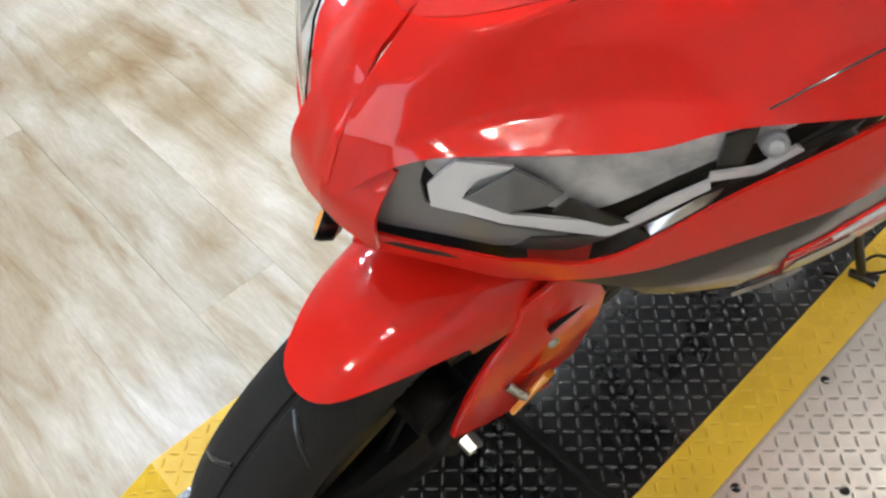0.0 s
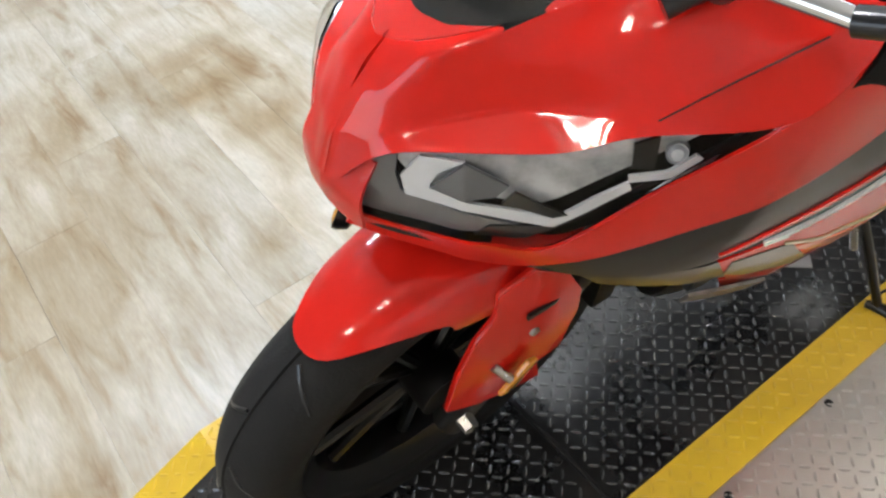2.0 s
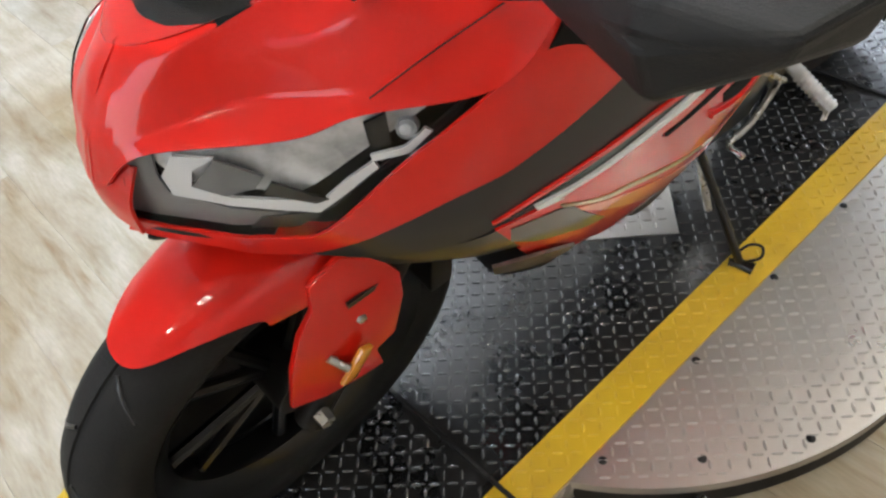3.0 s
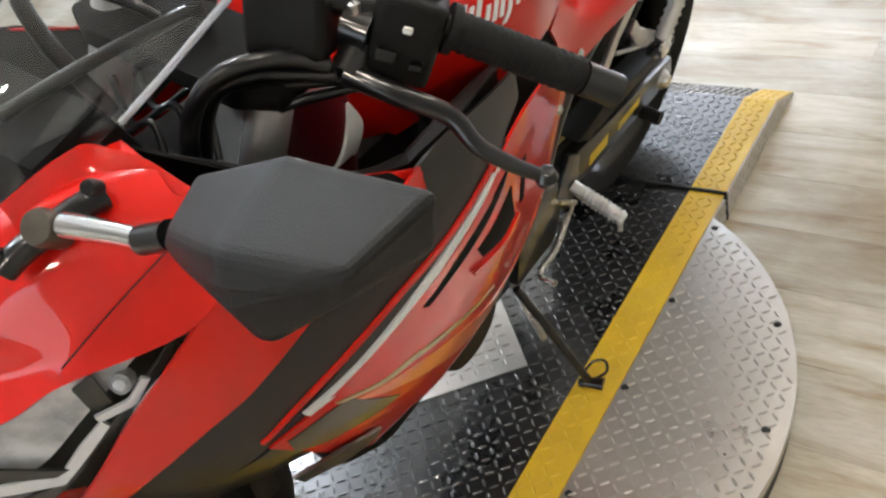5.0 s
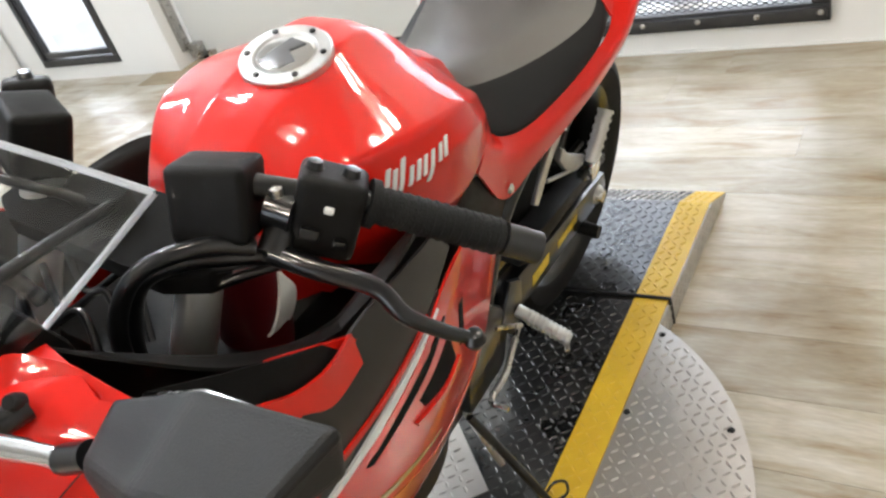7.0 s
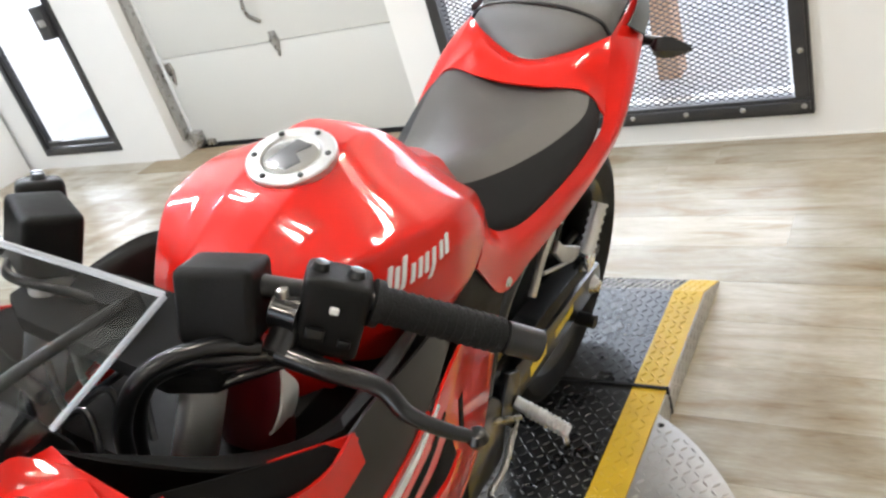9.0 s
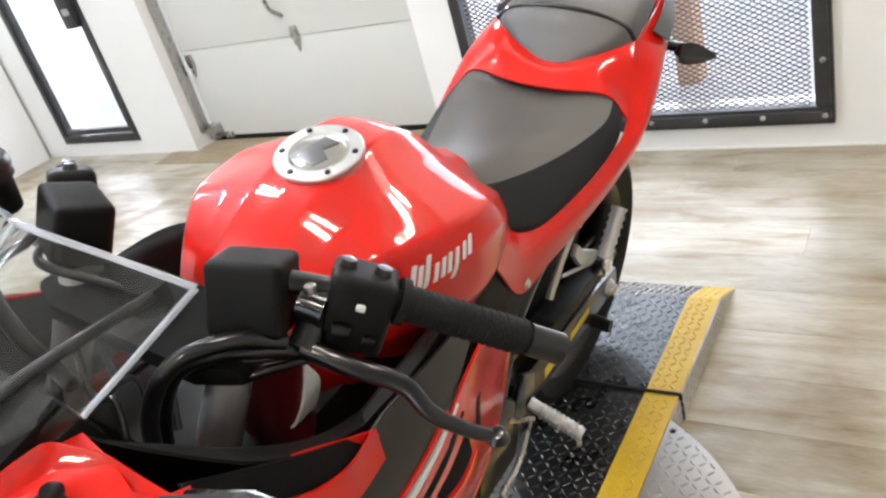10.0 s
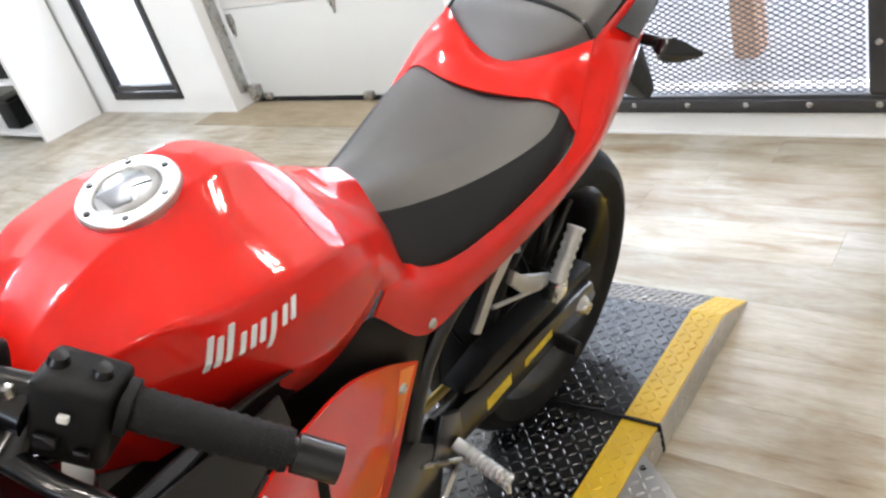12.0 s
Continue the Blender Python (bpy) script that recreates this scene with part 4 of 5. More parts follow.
# ---- top of the cowl: brow over the headlight up to the mirror mounts ----
ROW_A = [(-0.045, -0.1325, 0.812), (-0.022, -0.1285, 0.814)] + [tuple(skin(y, z, 0.001)) for y, z in (HL_TOP[1], HL_TOP[3], HL_TOP[4], HL_TOP[6])] + [(0.222, 0.185, 1.0), (0.206, 0.21, 1.03)]
ROW_B = [(-0.044, -0.12, 0.855), (-0.02, -0.113, 0.862), (0.01, -0.089, 0.883), (0.07, 0.0, 0.92), (0.14, 0.055, 0.948), (0.172, 0.1, 0.982), (0.196, 0.15, 1.018), (0.198, 0.19, 1.034)]
ROW_C = [(-0.04, -0.096, 0.896), (-0.02, -0.09, 0.905), (0.006, -0.07, 0.914), (0.05, -0.005, 0.95), (0.1, 0.05, 0.984), (0.128, 0.085, 1.012), (0.16, 0.14, 1.03), (0.178, 0.18, 1.04)]
ROW_D = [(-0.035, -0.06, 0.945), (-0.02, -0.055, 0.948), (0.012, -0.04, 0.955), (0.05, 0.02, 0.99), (0.08, 0.075, 1.02), (0.1, 0.11, 1.04), (0.125, 0.15, 1.046), (0.15, 0.19, 1.046)]
ROW_E = [(-0.035, -0.035, 0.962), (-0.018, -0.032, 0.963), (0.01, -0.018, 0.969), (0.035, 0.03, 0.998), (0.055, 0.08, 1.022), (0.07, 0.12, 1.035), (0.085, 0.16, 1.042), (0.1, 0.2, 1.043)]


def cowl_half(rows, nu, nv, thick, mirrored):
    bm = net(rows, nu, nv, 0, across=sharp_profile)
    for f in bm.faces:
        if f.normal.z < 0:
            f.normal_flip()
    bmesh.ops.solidify(bm, geom=bm.faces[:], thickness=thick)
    return flip(bm, centre) if mirrored else bm


for mirrored in (False, True):
    part("cowl_top", cowl_half([ROW_A, ROW_B, ROW_C, ROW_D, ROW_E], 48, 33, 0.004, mirrored), RED, bike, "red upper cowl over the headlight")
for mirrored in (False, True):
    line = [(0.158, 0.054, 0.9555), (0.178, 0.1, 0.9895), (0.2, 0.151, 1.0235)]
    bm = rod(line, 0.0008, 6, 16)
    part("panel_gap", flip(bm, centre) if mirrored else bm, GLOSS_BLACK, bike)
    rows = [[(0.088, 0.1, 1.05), (0.092, 0.14, 1.058), (0.1, 0.172, 1.062), (0.14, 0.19, 1.052), (0.178, 0.194, 1.038), (0.204, 0.196, 1.032)], [(0.098, 0.098, 1.036), (0.102, 0.136, 1.044), (0.11, 0.16, 1.046), (0.142, 0.174, 1.04), (0.172, 0.178, 1.031), (0.196, 0.18, 1.026)], [(0.112, 0.09, 1.02), (0.118, 0.12, 1.03), (0.126, 0.138, 1.032), (0.145, 0.15, 1.03), (0.168, 0.158, 1.025), (0.19, 0.164, 1.02)]]
    bm = net(rows, 30, 12, 0.003, along=sharp_profile)
    part("mirror_cup", flip(bm) if mirrored else bm, RED, bike, "red hollow round the mirror's foot")
nose = net([[(-0.045, -0.116, 0.84), (-0.02, -0.108, 0.846), (0.004, -0.1, 0.846)], [(-0.045, -0.1315, 0.8), (-0.02, -0.127, 0.803), (0.006, -0.12, 0.806)], [(-0.045, -0.132, 0.77), (-0.02, -0.13, 0.768), (0.012, -0.122, 0.768)]], 12, 10, 0.004)
part("nose_piece", nose, RED, bike, "red nose strip between the headlights")
nose = net([[(-0.045, -0.116, 0.84), (-0.07, -0.108, 0.846), (-0.094, -0.1, 0.846)], [(-0.045, -0.1315, 0.8), (-0.07, -0.127, 0.803), (-0.096, -0.12, 0.806)], [(-0.045, -0.132, 0.77), (-0.07, -0.13, 0.768), (-0.1, -0.122, 0.768)]], 12, 10, 0.004)
part("nose_piece", nose, RED, bike)
chin = net([[(-0.16, -0.03, 0.757), (-0.1, -0.1, 0.765), (-0.04, -0.13, 0.769), (0.02, -0.1, 0.765), (0.09, -0.03, 0.757)], [(-0.12, 0.0, 0.735), (-0.08, -0.04, 0.74), (-0.04, -0.06, 0.742), (0.0, -0.04, 0.74), (0.06, 0.0, 0.735)]], 20, 6, 0.004)
part("chin_panel", chin, GLOSS_BLACK, bike)
part("radiator", box(-0.1, 0.1, 0.17, 0.21, 0.42, 0.7, 0.008), DARK_METAL, bike, "black radiator behind the front wheel")

# windscreen
SCREEN_ROWS = [[(-0.1, 0.205, 1.056), (-0.11, 0.07, 1.022), (-0.045, -0.068, 0.947), (0.06, 0.035, 1.0), (0.1, 0.205, 1.056)],
               [(-0.112, 0.262, 1.083), (-0.075, 0.18, 1.092), (-0.005, 0.1, 1.085), (0.07, 0.18, 1.092), (0.112, 0.262, 1.083)],
               [(-0.132, 0.318, 1.119), (-0.07, 0.295, 1.143), (0, 0.27, 1.168), (0.07, 0.295, 1.143), (0.132, 0.318, 1.119)]]
ws = part("windscreen", net(SCREEN_ROWS, 28, 24, 0.004), SCREEN, bike, "clear curved windscreen")
ws.visible_shadow = False
for edge in ([r[-1] for r in SCREEN_ROWS], [r[0] for r in SCREEN_ROWS], SCREEN_ROWS[2]):
    part("screen_edge", rod(edge, 0.0032, 8), EDGE, ws)
part("screen_base", net([[(-0.1, -0.02, 0.96), (-0.035, -0.037, 0.958), (0.025, -0.022, 0.96)], [(-0.1, 0.02, 0.99), (-0.02, 0.0, 1.0), (0.05, 0.02, 0.99)], [(-0.1, 0.1, 1.02), (0, 0.07, 1.035), (0.085, 0.1, 1.02)]], 14, 14, 0.003), MATT_BLACK, bike, "black panel behind the screen's foot")

# cockpit: inner panels, instruments, fork tops, clamps
for mirrored in (False, True):
    rows = [[(0.1, 0.2, 1.04), (0.16, 0.22, 1.035), (0.215, 0.27, 1.0), (0.225, 0.34, 0.955), (0.222, 0.4, 0.92)], [(0.085, 0.2, 1.02), (0.13, 0.24, 1.0), (0.17, 0.3, 0.96), (0.19, 0.37, 0.92), (0.2, 0.45, 0.9)], [(0.08, 0.2, 0.95), (0.11, 0.25, 0.9), (0.14, 0.32, 0.86), (0.16, 0.4, 0.85), (0.18, 0.5, 0.86)]]
    bm = net(rows, 24, 12, 0.003)
    part("inner_panel", flip(bm) if mirrored else bm, MATT_BLACK, bike, "matt black cockpit panel")
    rows = [[(0.222, 0.4, 0.922), (0.226, 0.48, 0.925), (0.215, 0.56, 0.925), (0.2, 0.63, 0.9)], [(0.2, 0.42, 0.91), (0.2, 0.5, 0.915), (0.19, 0.58, 0.9), (0.18, 0.66, 0.87)], [(0.15, 0.45, 0.82), (0.16, 0.52, 0.82), (0.165, 0.6, 0.82), (0.165, 0.68, 0.83)]]
    bm = net(rows, 20, 10, 0.003)
    part("inner_panel", flip(bm) if mirrored else bm, PLASTIC, bike)
    rows = [[(0.2, 0.205, 1.034), (0.222, 0.27, 1.0), (0.232, 0.33, 0.965), (0.232, 0.395, 0.922)], [(0.222, 0.2, 1.0), (0.238, 0.27, 0.965), (0.245, 0.33, 0.935), (0.242, 0.39, 0.905)], [(0.222, 0.17, 0.96), (0.236, 0.26, 0.925), (0.247, 0.33, 0.91), (0.247, 0.38, 0.895)]]
    bm = net(rows, 24, 12, 0.004)
    part("cockpit_rim", flip(bm) if mirrored else bm, MATT_BLACK, bike, "grained black rim of the cockpit")
for mirrored in (False, True):
    bm = net([[(0.246, 0.262, 0.976), (0.25, 0.3, 0.952), (0.25, 0.345, 0.937), (0.24, 0.394, 0.93)], [(0.25, 0.262, 0.955), (0.255, 0.3, 0.925), (0.257, 0.335, 0.9), (0.253, 0.388, 0.9)]], 20, 8, 0.004)
    part("cowl_corner", flip(bm) if mirrored else bm, RED, bike, "red rear corner of the cowl")
dash = part("instrument_panel", prism([(0.12, 1.0), (0.13, 1.06), (0.2, 1.075), (0.23, 1.0)], "x", -0.1, 0.09, 0.012), MATT_BLACK, bike, "black instrument cluster")
part("display", box(-0.09, -0.03, 0.15, 0.2, 1.076, 1.08, 0.002), GLOSS_BLACK, dash)
RAKE = Vector((0, 0.47, 1)).normalized()
for x in (-0.1, 0.1):
    foot, top = Vector((x * 1.1, -0.02, 0.3)), Vector((x * 1.1, 0.38, 1.05))
    tube = part("fork_tube", rod([foot.lerp(top, 0.45), top], 0.022, 20), FORK_STEEL, bike, "bright steel fork tube")
    part("cap", rod([top, top + RAKE * 0.02], 0.021, 16), GLOSS_BLACK, tube)
    low = Vector((0.78 * x, -0.035, 0.3))
    part("fork_leg", rod([low - RAKE * 0.03, low.lerp(top, 0.46)], 0.024, 20), DARK_METAL, bike, "dark lower fork leg")
part("top_clamp", prism([(-0.14, 0.33), (-0.1, 0.31), (0.1, 0.31), (0.14, 0.33), (0.14, 0.38), (0.05, 0.41), (-0.05, 0.41), (-0.14, 0.38)], "z", 0.995, 1.018, 0.006), MATT_BLACK, bike, "black upper fork clamp")
part("lower_clamp", prism([(-0.14, 0.2), (0.14, 0.2), (0.14, 0.28), (-0.14, 0.28)], "z", 0.79, 0.82, 0.006), DARK_METAL, bike)
part("ignition_barrel", lathe([(0, 0.03), (0.02, 0.03), (0.022, 0.0)], Matrix.Translation((0, 0.36, 1.018)), 20), MATT_BLACK, bike)
part("air_box", box(-0.13, 0.13, 0.3, 0.55, 0.6, 0.86, 0.03), DARK_METAL, bike)
part("frame_cover", net([[(0.128, 0.43, 0.935), (0.13, 0.443, 0.9), (0.128, 0.425, 0.868), (0.12, 0.395, 0.868)], [(0.128, 0.426, 0.936), (0.136, 0.408, 0.905), (0.134, 0.392, 0.882), (0.122, 0.39, 0.869)]], 24, 5, 0.003), WHITE_PLASTIC, bike, "pale curved bracket beside the fork")
part("dash_trim", rod([(0.04, 0.15, 1.076), (0.045, 0.24, 1.076), (0.05, 0.33, 1.07)], 0.006, 10), GLOSS_BLACK, bike, "glossy black strip under the screen")
for hose in ([(0.165, 0.372, 1.03), (0.14, 0.335, 1.05), (0.11, 0.29, 1.045), (0.095, 0.262, 1.0), (0.1, 0.25, 0.93)], [(0.16, 0.38, 1.018), (0.13, 0.34, 1.03), (0.095, 0.3, 1.02), (0.08, 0.28, 0.96), (0.085, 0.27, 0.9)], [(-0.16, 0.35, 1.06), (-0.1, 0.27, 1.09), (-0.05, 0.25, 1.05), (-0.03, 0.27, 0.97)]):
    part("brake_hose", rod(hose, 0.0085, 12, 32), GLOSS_BLACK, bike, "thick black hose looping into the cockpit")
for cy in (0.24, 0.27, 0.3):
    part("wire", rod([(0.07, cy, 0.93), (0.03, cy + 0.03, 0.98), (-0.02, cy + 0.01, 0.95), (-0.06, cy + 0.03, 0.98)], 0.004, 8, 24), GLOSS_BLACK, bike, "thin black wire")
part("cable_tag", box(0.07, 0.085, 0.262, 0.266, 0.925, 0.945, 0.001), YELLOW_STICKER, bike, "small yellow cable tag")
part("inner_duct", lathe([(0.0, 0.09), (0.036, 0.085), (0.042, 0.04), (0.04, -0.06)], Matrix.Translation((0.09, 0.41, 0.875)), 28), material("dark_red_plastic", (0.09, 0.003, 0.006), 0.3, vary=0.3, scale=10), bike, "dark red inner duct")


# handlebars
def handlebar(s):
    gi, go, be = Vector((s * 0.238, 0.457, 1.043)), Vector((s * 0.335, 0.522, 0.987)), Vector((s * 0.366, 0.543, 0.968))
    root = Vector((s * 0.13, 0.386, 1.085))
    bar = part("handlebar", rod([root, gi], 0.0115, 14), GLOSS_BLACK, bike, "black handlebar with rubber grip")
    way = (go - gi).normalized()
    grip = part("grip", rod([gi, go], 0.0175, 24), GRIP, bar, "ribbed black rubber grip")
    for k in range(14):
        c = gi + (go - gi) * ((k + 0.5) / 14)
        part("rib", rod([c - way * 0.0018, c + way * 0.0018], 0.0184, 20), GRIP, grip)
    part("flange", rod([gi - way * 0.004, gi + way * 0.004], 0.023, 20), GRIP, bar)
    part("bar_end", join(rod([go, go + way * 0.004], 0.0125, 18), rod([go + way * 0.004, be], 0.0165, 20)), GLOSS_BLACK, bar, "black metal bar end")
    c = Vector((s * 0.203, 0.437, 1.042))
    m = Matrix.Translation(c) @ Euler((radians(-12), radians(s * 20), radians(s * 30))).to_matrix().to_4x4()
    sw = box(-0.032, 0.032, -0.026, 0.026, -0.042, 0.036, 0.01, 3)
    bmesh.ops.transform(sw, matrix=m, verts=sw.verts)
    housing = part("switch_housing", sw, PLASTIC, bar, "black switch housing")
    for dx, dy, dz, r in ((0.0, -0.028, 0.012, 0.0045), (-0.012, -0.027, -0.016, 0.009), (0.016, -0.027, -0.02, 0.006)):
        bt = box(dx - r, dx + r, dy - 0.006, dy, dz - r * 0.7, dz + r * 0.7, 0.002)
        bmesh.ops.transform(bt, matrix=m, verts=bt.verts)
        part("button", bt, GLOSS_BLACK if dx else WHITE_PLASTIC, housing)
    for dx, dz in ((-0.02, 0.036), (0.014, 0.036)):
        bt = lathe([(0, 0.008), (0.007, 0.007), (0.009, 0)], m @ Matrix.Translation((dx, 0, dz)), 14)
        part("knob", bt, GLOSS_BLACK, housing)
    # lever and its perch
    p0 = Vector((s * 0.175, 0.405, 1.035))
    perch = part("lever_perch", rod([p0 + Vector((0, 0.02, 0.015)), p0 + Vector((s * 0.005, -0.03, -0.012))], 0.015, 14), GLOSS_BLACK, bar)
    part("clamp", rod([p0 + Vector((s * -0.012, 0.0, 0.018)), p0 + Vector((s * 0.012, 0.006, 0.012))], 0.021, 16), GLOSS_BLACK, bar)
    part("clamp_bolt", lathe([(0, 0.01), (0.006, 0.008), (0.007, 0)], Matrix.Translation(p0 + Vector((0, 0, 0.034))), 10), STEEL, perch)
    lv = rod([(s * 0.18, 0.378, 1.024), (s * 0.225, 0.388, 1.012), (s * 0.27, 0.404, 0.996), (s * 0.3, 0.402, 0.976), (s * 0.33, 0.415, 0.957), (s * 0.35, 0.428, 0.945)], 0.0075, 12, 28, radii=(0.011, 0.0065))
    part("lever", lv, GLOSS_BLACK, bar, "black control lever with a ball end")
    part("lever_ball", lathe([(0, -0.011), (0.008, -0.008), (0.0115, 0), (0.008, 0.008), (0, 0.011)], Matrix.Translation((s * 0.354, 0.431, 0.942)), 16), GLOSS_BLACK, bar)
    m = Matrix.Translation((s * 0.122, 0.383, 1.072)) @ Euler((radians(-20), 0, radians(s * 22))).to_matrix().to_4x4()
    bx = box(-0.033, 0.04, -0.03, 0.03, -0.042, 0.03, 0.009, 3)
    bmesh.ops.transform(bx, matrix=m, verts=bx.verts)
    part("riser", bx, PLASTIC, bar, "black block round the handlebar's root")
    return bar


handlebar(1)
right = handlebar(-1)
part("brake_reservoir", lathe([(0, 0.05), (0.026, 0.05), (0.028, 0.04), (0.024, 0.038), (0.024, 0.0), (0, 0)], Matrix.Translation((-0.215, 0.36, 1.07)), 24), DARK_METAL, right, "dark brake fluid reservoir with black lid")
part("reservoir_lid", lathe([(0, 0.064), (0.026, 0.063), (0.029, 0.058), (0.029, 0.051)], Matrix.Translation((-0.215, 0.36, 1.07)), 24), GLOSS_BLACK, right)
for k, pts in enumerate(([(0.17, 0.375, 1.02), (0.12, 0.33, 1.03), (0.075, 0.34, 1.0), (0.06, 0.4, 0.94)], [(0.17, 0.38, 1.012), (0.125, 0.34, 1.012), (0.08, 0.35, 0.985), (0.07, 0.42, 0.93)], [(0.2, 0.42, 1.0), (0.14, 0.35, 0.995), (0.09, 0.33, 0.96), (0.05, 0.36, 0.9)], [(-0.2, 0.4, 1.02), (-0.12, 0.33, 1.05), (-0.05, 0.36, 1.02), (-0.02, 0.4, 0.94)])):
    part("cable", rod(pts, 0.0055 if k else 0.008, 10, 30), GLOSS_BLACK, bike, "black control cable")


# mirrors
def mirror(s):
    def side(bm):
        return bm if s > 0 else flip(bm)
    outline = [(0.236, 1.072), (0.266, 1.128), (0.344, 1.176), (0.437, 1.192), (0.434, 1.15), (0.37, 1.076)]
    bm = bmesh.new()
    ridge = [(0.25, 0.118, 1.083), (0.283, 0.108, 1.125), (0.345, 0.094, 1.158), (0.42, 0.108, 1.172), (0.416, 0.11, 1.15), (0.366, 0.092, 1.096)]
    back = [bm.verts.new((x, 0.15 + 0.06 * (x - 0.236), z)) for x, z in outline]
    front = [bm.verts.new(p) for p in ridge]
    apex = bm.verts.new((0.352, 0.084, 1.135))
    for i in range(6):
        j = (i + 1) % 6
        bm.faces.new((back[i], back[j], front[j], front[i]))
        bm.faces.new((front[i], front[j], apex))
    bm.faces.new(back[::-1])
    bmesh.ops.recalc_face_normals(bm, faces=bm.faces)
    bmesh.ops.bevel(bm, geom=bm.edges[:], offset=0.006, segments=3, affect="EDGES", profile=0.5)
    head = part("mirror", side(bm), MIRROR_SHELL, bike, "dark grey faceted rear-view mirror on a chrome stalk", smooth=False)
    cx, cz = 0.347, 1.137
    face = [(cx + (x - cx) * 0.8, cz + (z - cz) * 0.8) for x, z in outline]
    part("mirror_glass", side(prism(face, "y", 0.158, 0.1605)), CHROME, head, "mirror glass")
    part("stalk", side(rod([(0.148, 0.112, 1.052), (0.19, 0.12, 1.061), (0.228, 0.125, 1.07)], 0.012, 16, 16, radii=(0.0095, 0.0075))), CHROME, head, "chrome mirror stalk")
    part("stalk_cuff", side(rod([(0.22, 0.124, 1.067), (0.246, 0.13, 1.081)], 0.0105, 14)), GLOSS_BLACK, head)
    base = part("mirror_base", side(rod([(0.117, 0.07, 1.026), (0.124, 0.09, 1.036), (0.136, 0.128, 1.046), (0.141, 0.15, 1.046)], 0.0105, 16, 16)), GLOSS_BLACK, head, "narrow black foot held by two bolts")
    tilt = Euler((radians(38), radians(12), 0)).to_matrix().to_4x4()
    part("pivot_cap", side(lathe([(0, 0.009), (0.0125, 0.008), (0.0142, 0.004), (0.0145, -0.018)], Matrix.Translation((0.131, 0.104, 1.047)) @ tilt, 24)), DULL_STEEL, base, "dull steel pivot cap")
    for p in ((0.116, 0.071, 1.039), (0.14, 0.143, 1.058)):
        part("bolt", side(lathe([(0, 0.005), (0.0055, 0.0045), (0.0075, 0), (0.0075, -0.008)], Matrix.Translation(p) @ tilt, 12)), GLOSS_BLACK, base)


mirror(1)
mirror(-1)

# front fender and fork guards
def fender():
    """A hood over the tyre: wide rounded front, sides that reach down past the tread."""
    rows = []
    for k in range(9):
        u = k / 8
        row = []
        for s, d in ((-1, 1), (-0.97, 0.6), (-0.75, 0.2), (-0.4, 0.03), (0, 0), (0.4, 0.03), (0.75, 0.2), (0.97, 0.6), (1, 1)):
            first = 121 - 26 * abs(s) ** 2.5
            a = radians(first + (32 - first) * u)
            r = 0.33 + 0.012 * math.sin(math.pi * min(1, u + 0.2)) + 0.03 * u
            half = 0.08 + 0.012 * math.sin(math.pi * min(1, u * 1.3))
            drop = 0.045 + 0.04 * math.sin(math.pi * min(1, u * 0.9 + 0.1))
            cy, cz = FA[1] + r * math.cos(a), FA[2] + r * math.sin(a)
            inward = Vector((0, FA[1] - cy, FA[2] - cz)).normalized()
            row.append(Vector((s * half, cy, cz)) + inward * drop * d)
        rows.append(row)
    return steered(net(rows, 33, 40, 0.004))


part("front_fender", fender(), RED, bike, "glossy red front fender")
for s in (1, -1):
    guard = prism([(-0.076, 0.41), (-0.058, 0.49), (-0.035, 0.55), (-0.01, 0.585), (-0.006, 0.63), (0.04, 0.655), (0.085, 0.62), (0.106, 0.575), (0.106, 0.53), (0.085, 0.458), (0.055, 0.44), (0.06, 0.4), (0.02, 0.395), (-0.03, 0.395)], "x", 0.098, 0.108, 0.004)
    for v in guard.verts:
        v.co.x += 0.16 * v.co.y + 0.12 * (0.5 - v.co.z)
    part("fork_guard", guard if s > 0 else flip(guard), RED, bike, "red fork guard beside the fender")
    refl = prism([(-0.012, 0.43), (0.012, 0.425), (0.045, 0.478), (0.028, 0.488)], "x", 0.124, 0.133, 0.004)
    part("side_reflector", refl if s > 0 else flip(refl), AMBER, bike, "amber side reflector")
    st = rod([(s * 0.108, -0.01, 0.48), (s * 0.128, 0.005, 0.46)], 0.006, 10)
    part("reflector_stem", st, STEEL, bike)
    part("guard_bolt", lathe([(0, 0.006), (0.006, 0.005), (0.008, 0)], Matrix.Translation((s * 0.1105, 0.045, 0.525)) @ Euler((0, radians(90 * s), 0)).to_matrix().to_4x4(), 12), STEEL, bike)
    part("decal", box(min(s * 0.106, s * 0.111), max(s * 0.106, s * 0.111), 0.03, 0.085, 0.567, 0.577), GRAPHITE, bike, smooth=False)
    axle = part("axle_nut", lathe([(0, 0.02), (0.012, 0.02), (0.014, 0.0)], Matrix.Translation((s * 0.1, FA[1], FA[2])) @ Euler((0, radians(90 * s), 0)).to_matrix().to_4x4(), 6), STEEL, bike)
part("caliper", prism([(0.05, 0.3), (0.09, 0.33), (0.1, 0.43), (0.06, 0.44), (0.035, 0.37)], "x", -0.1, -0.055, 0.008), DARK_METAL, bike, "dark brake caliper")
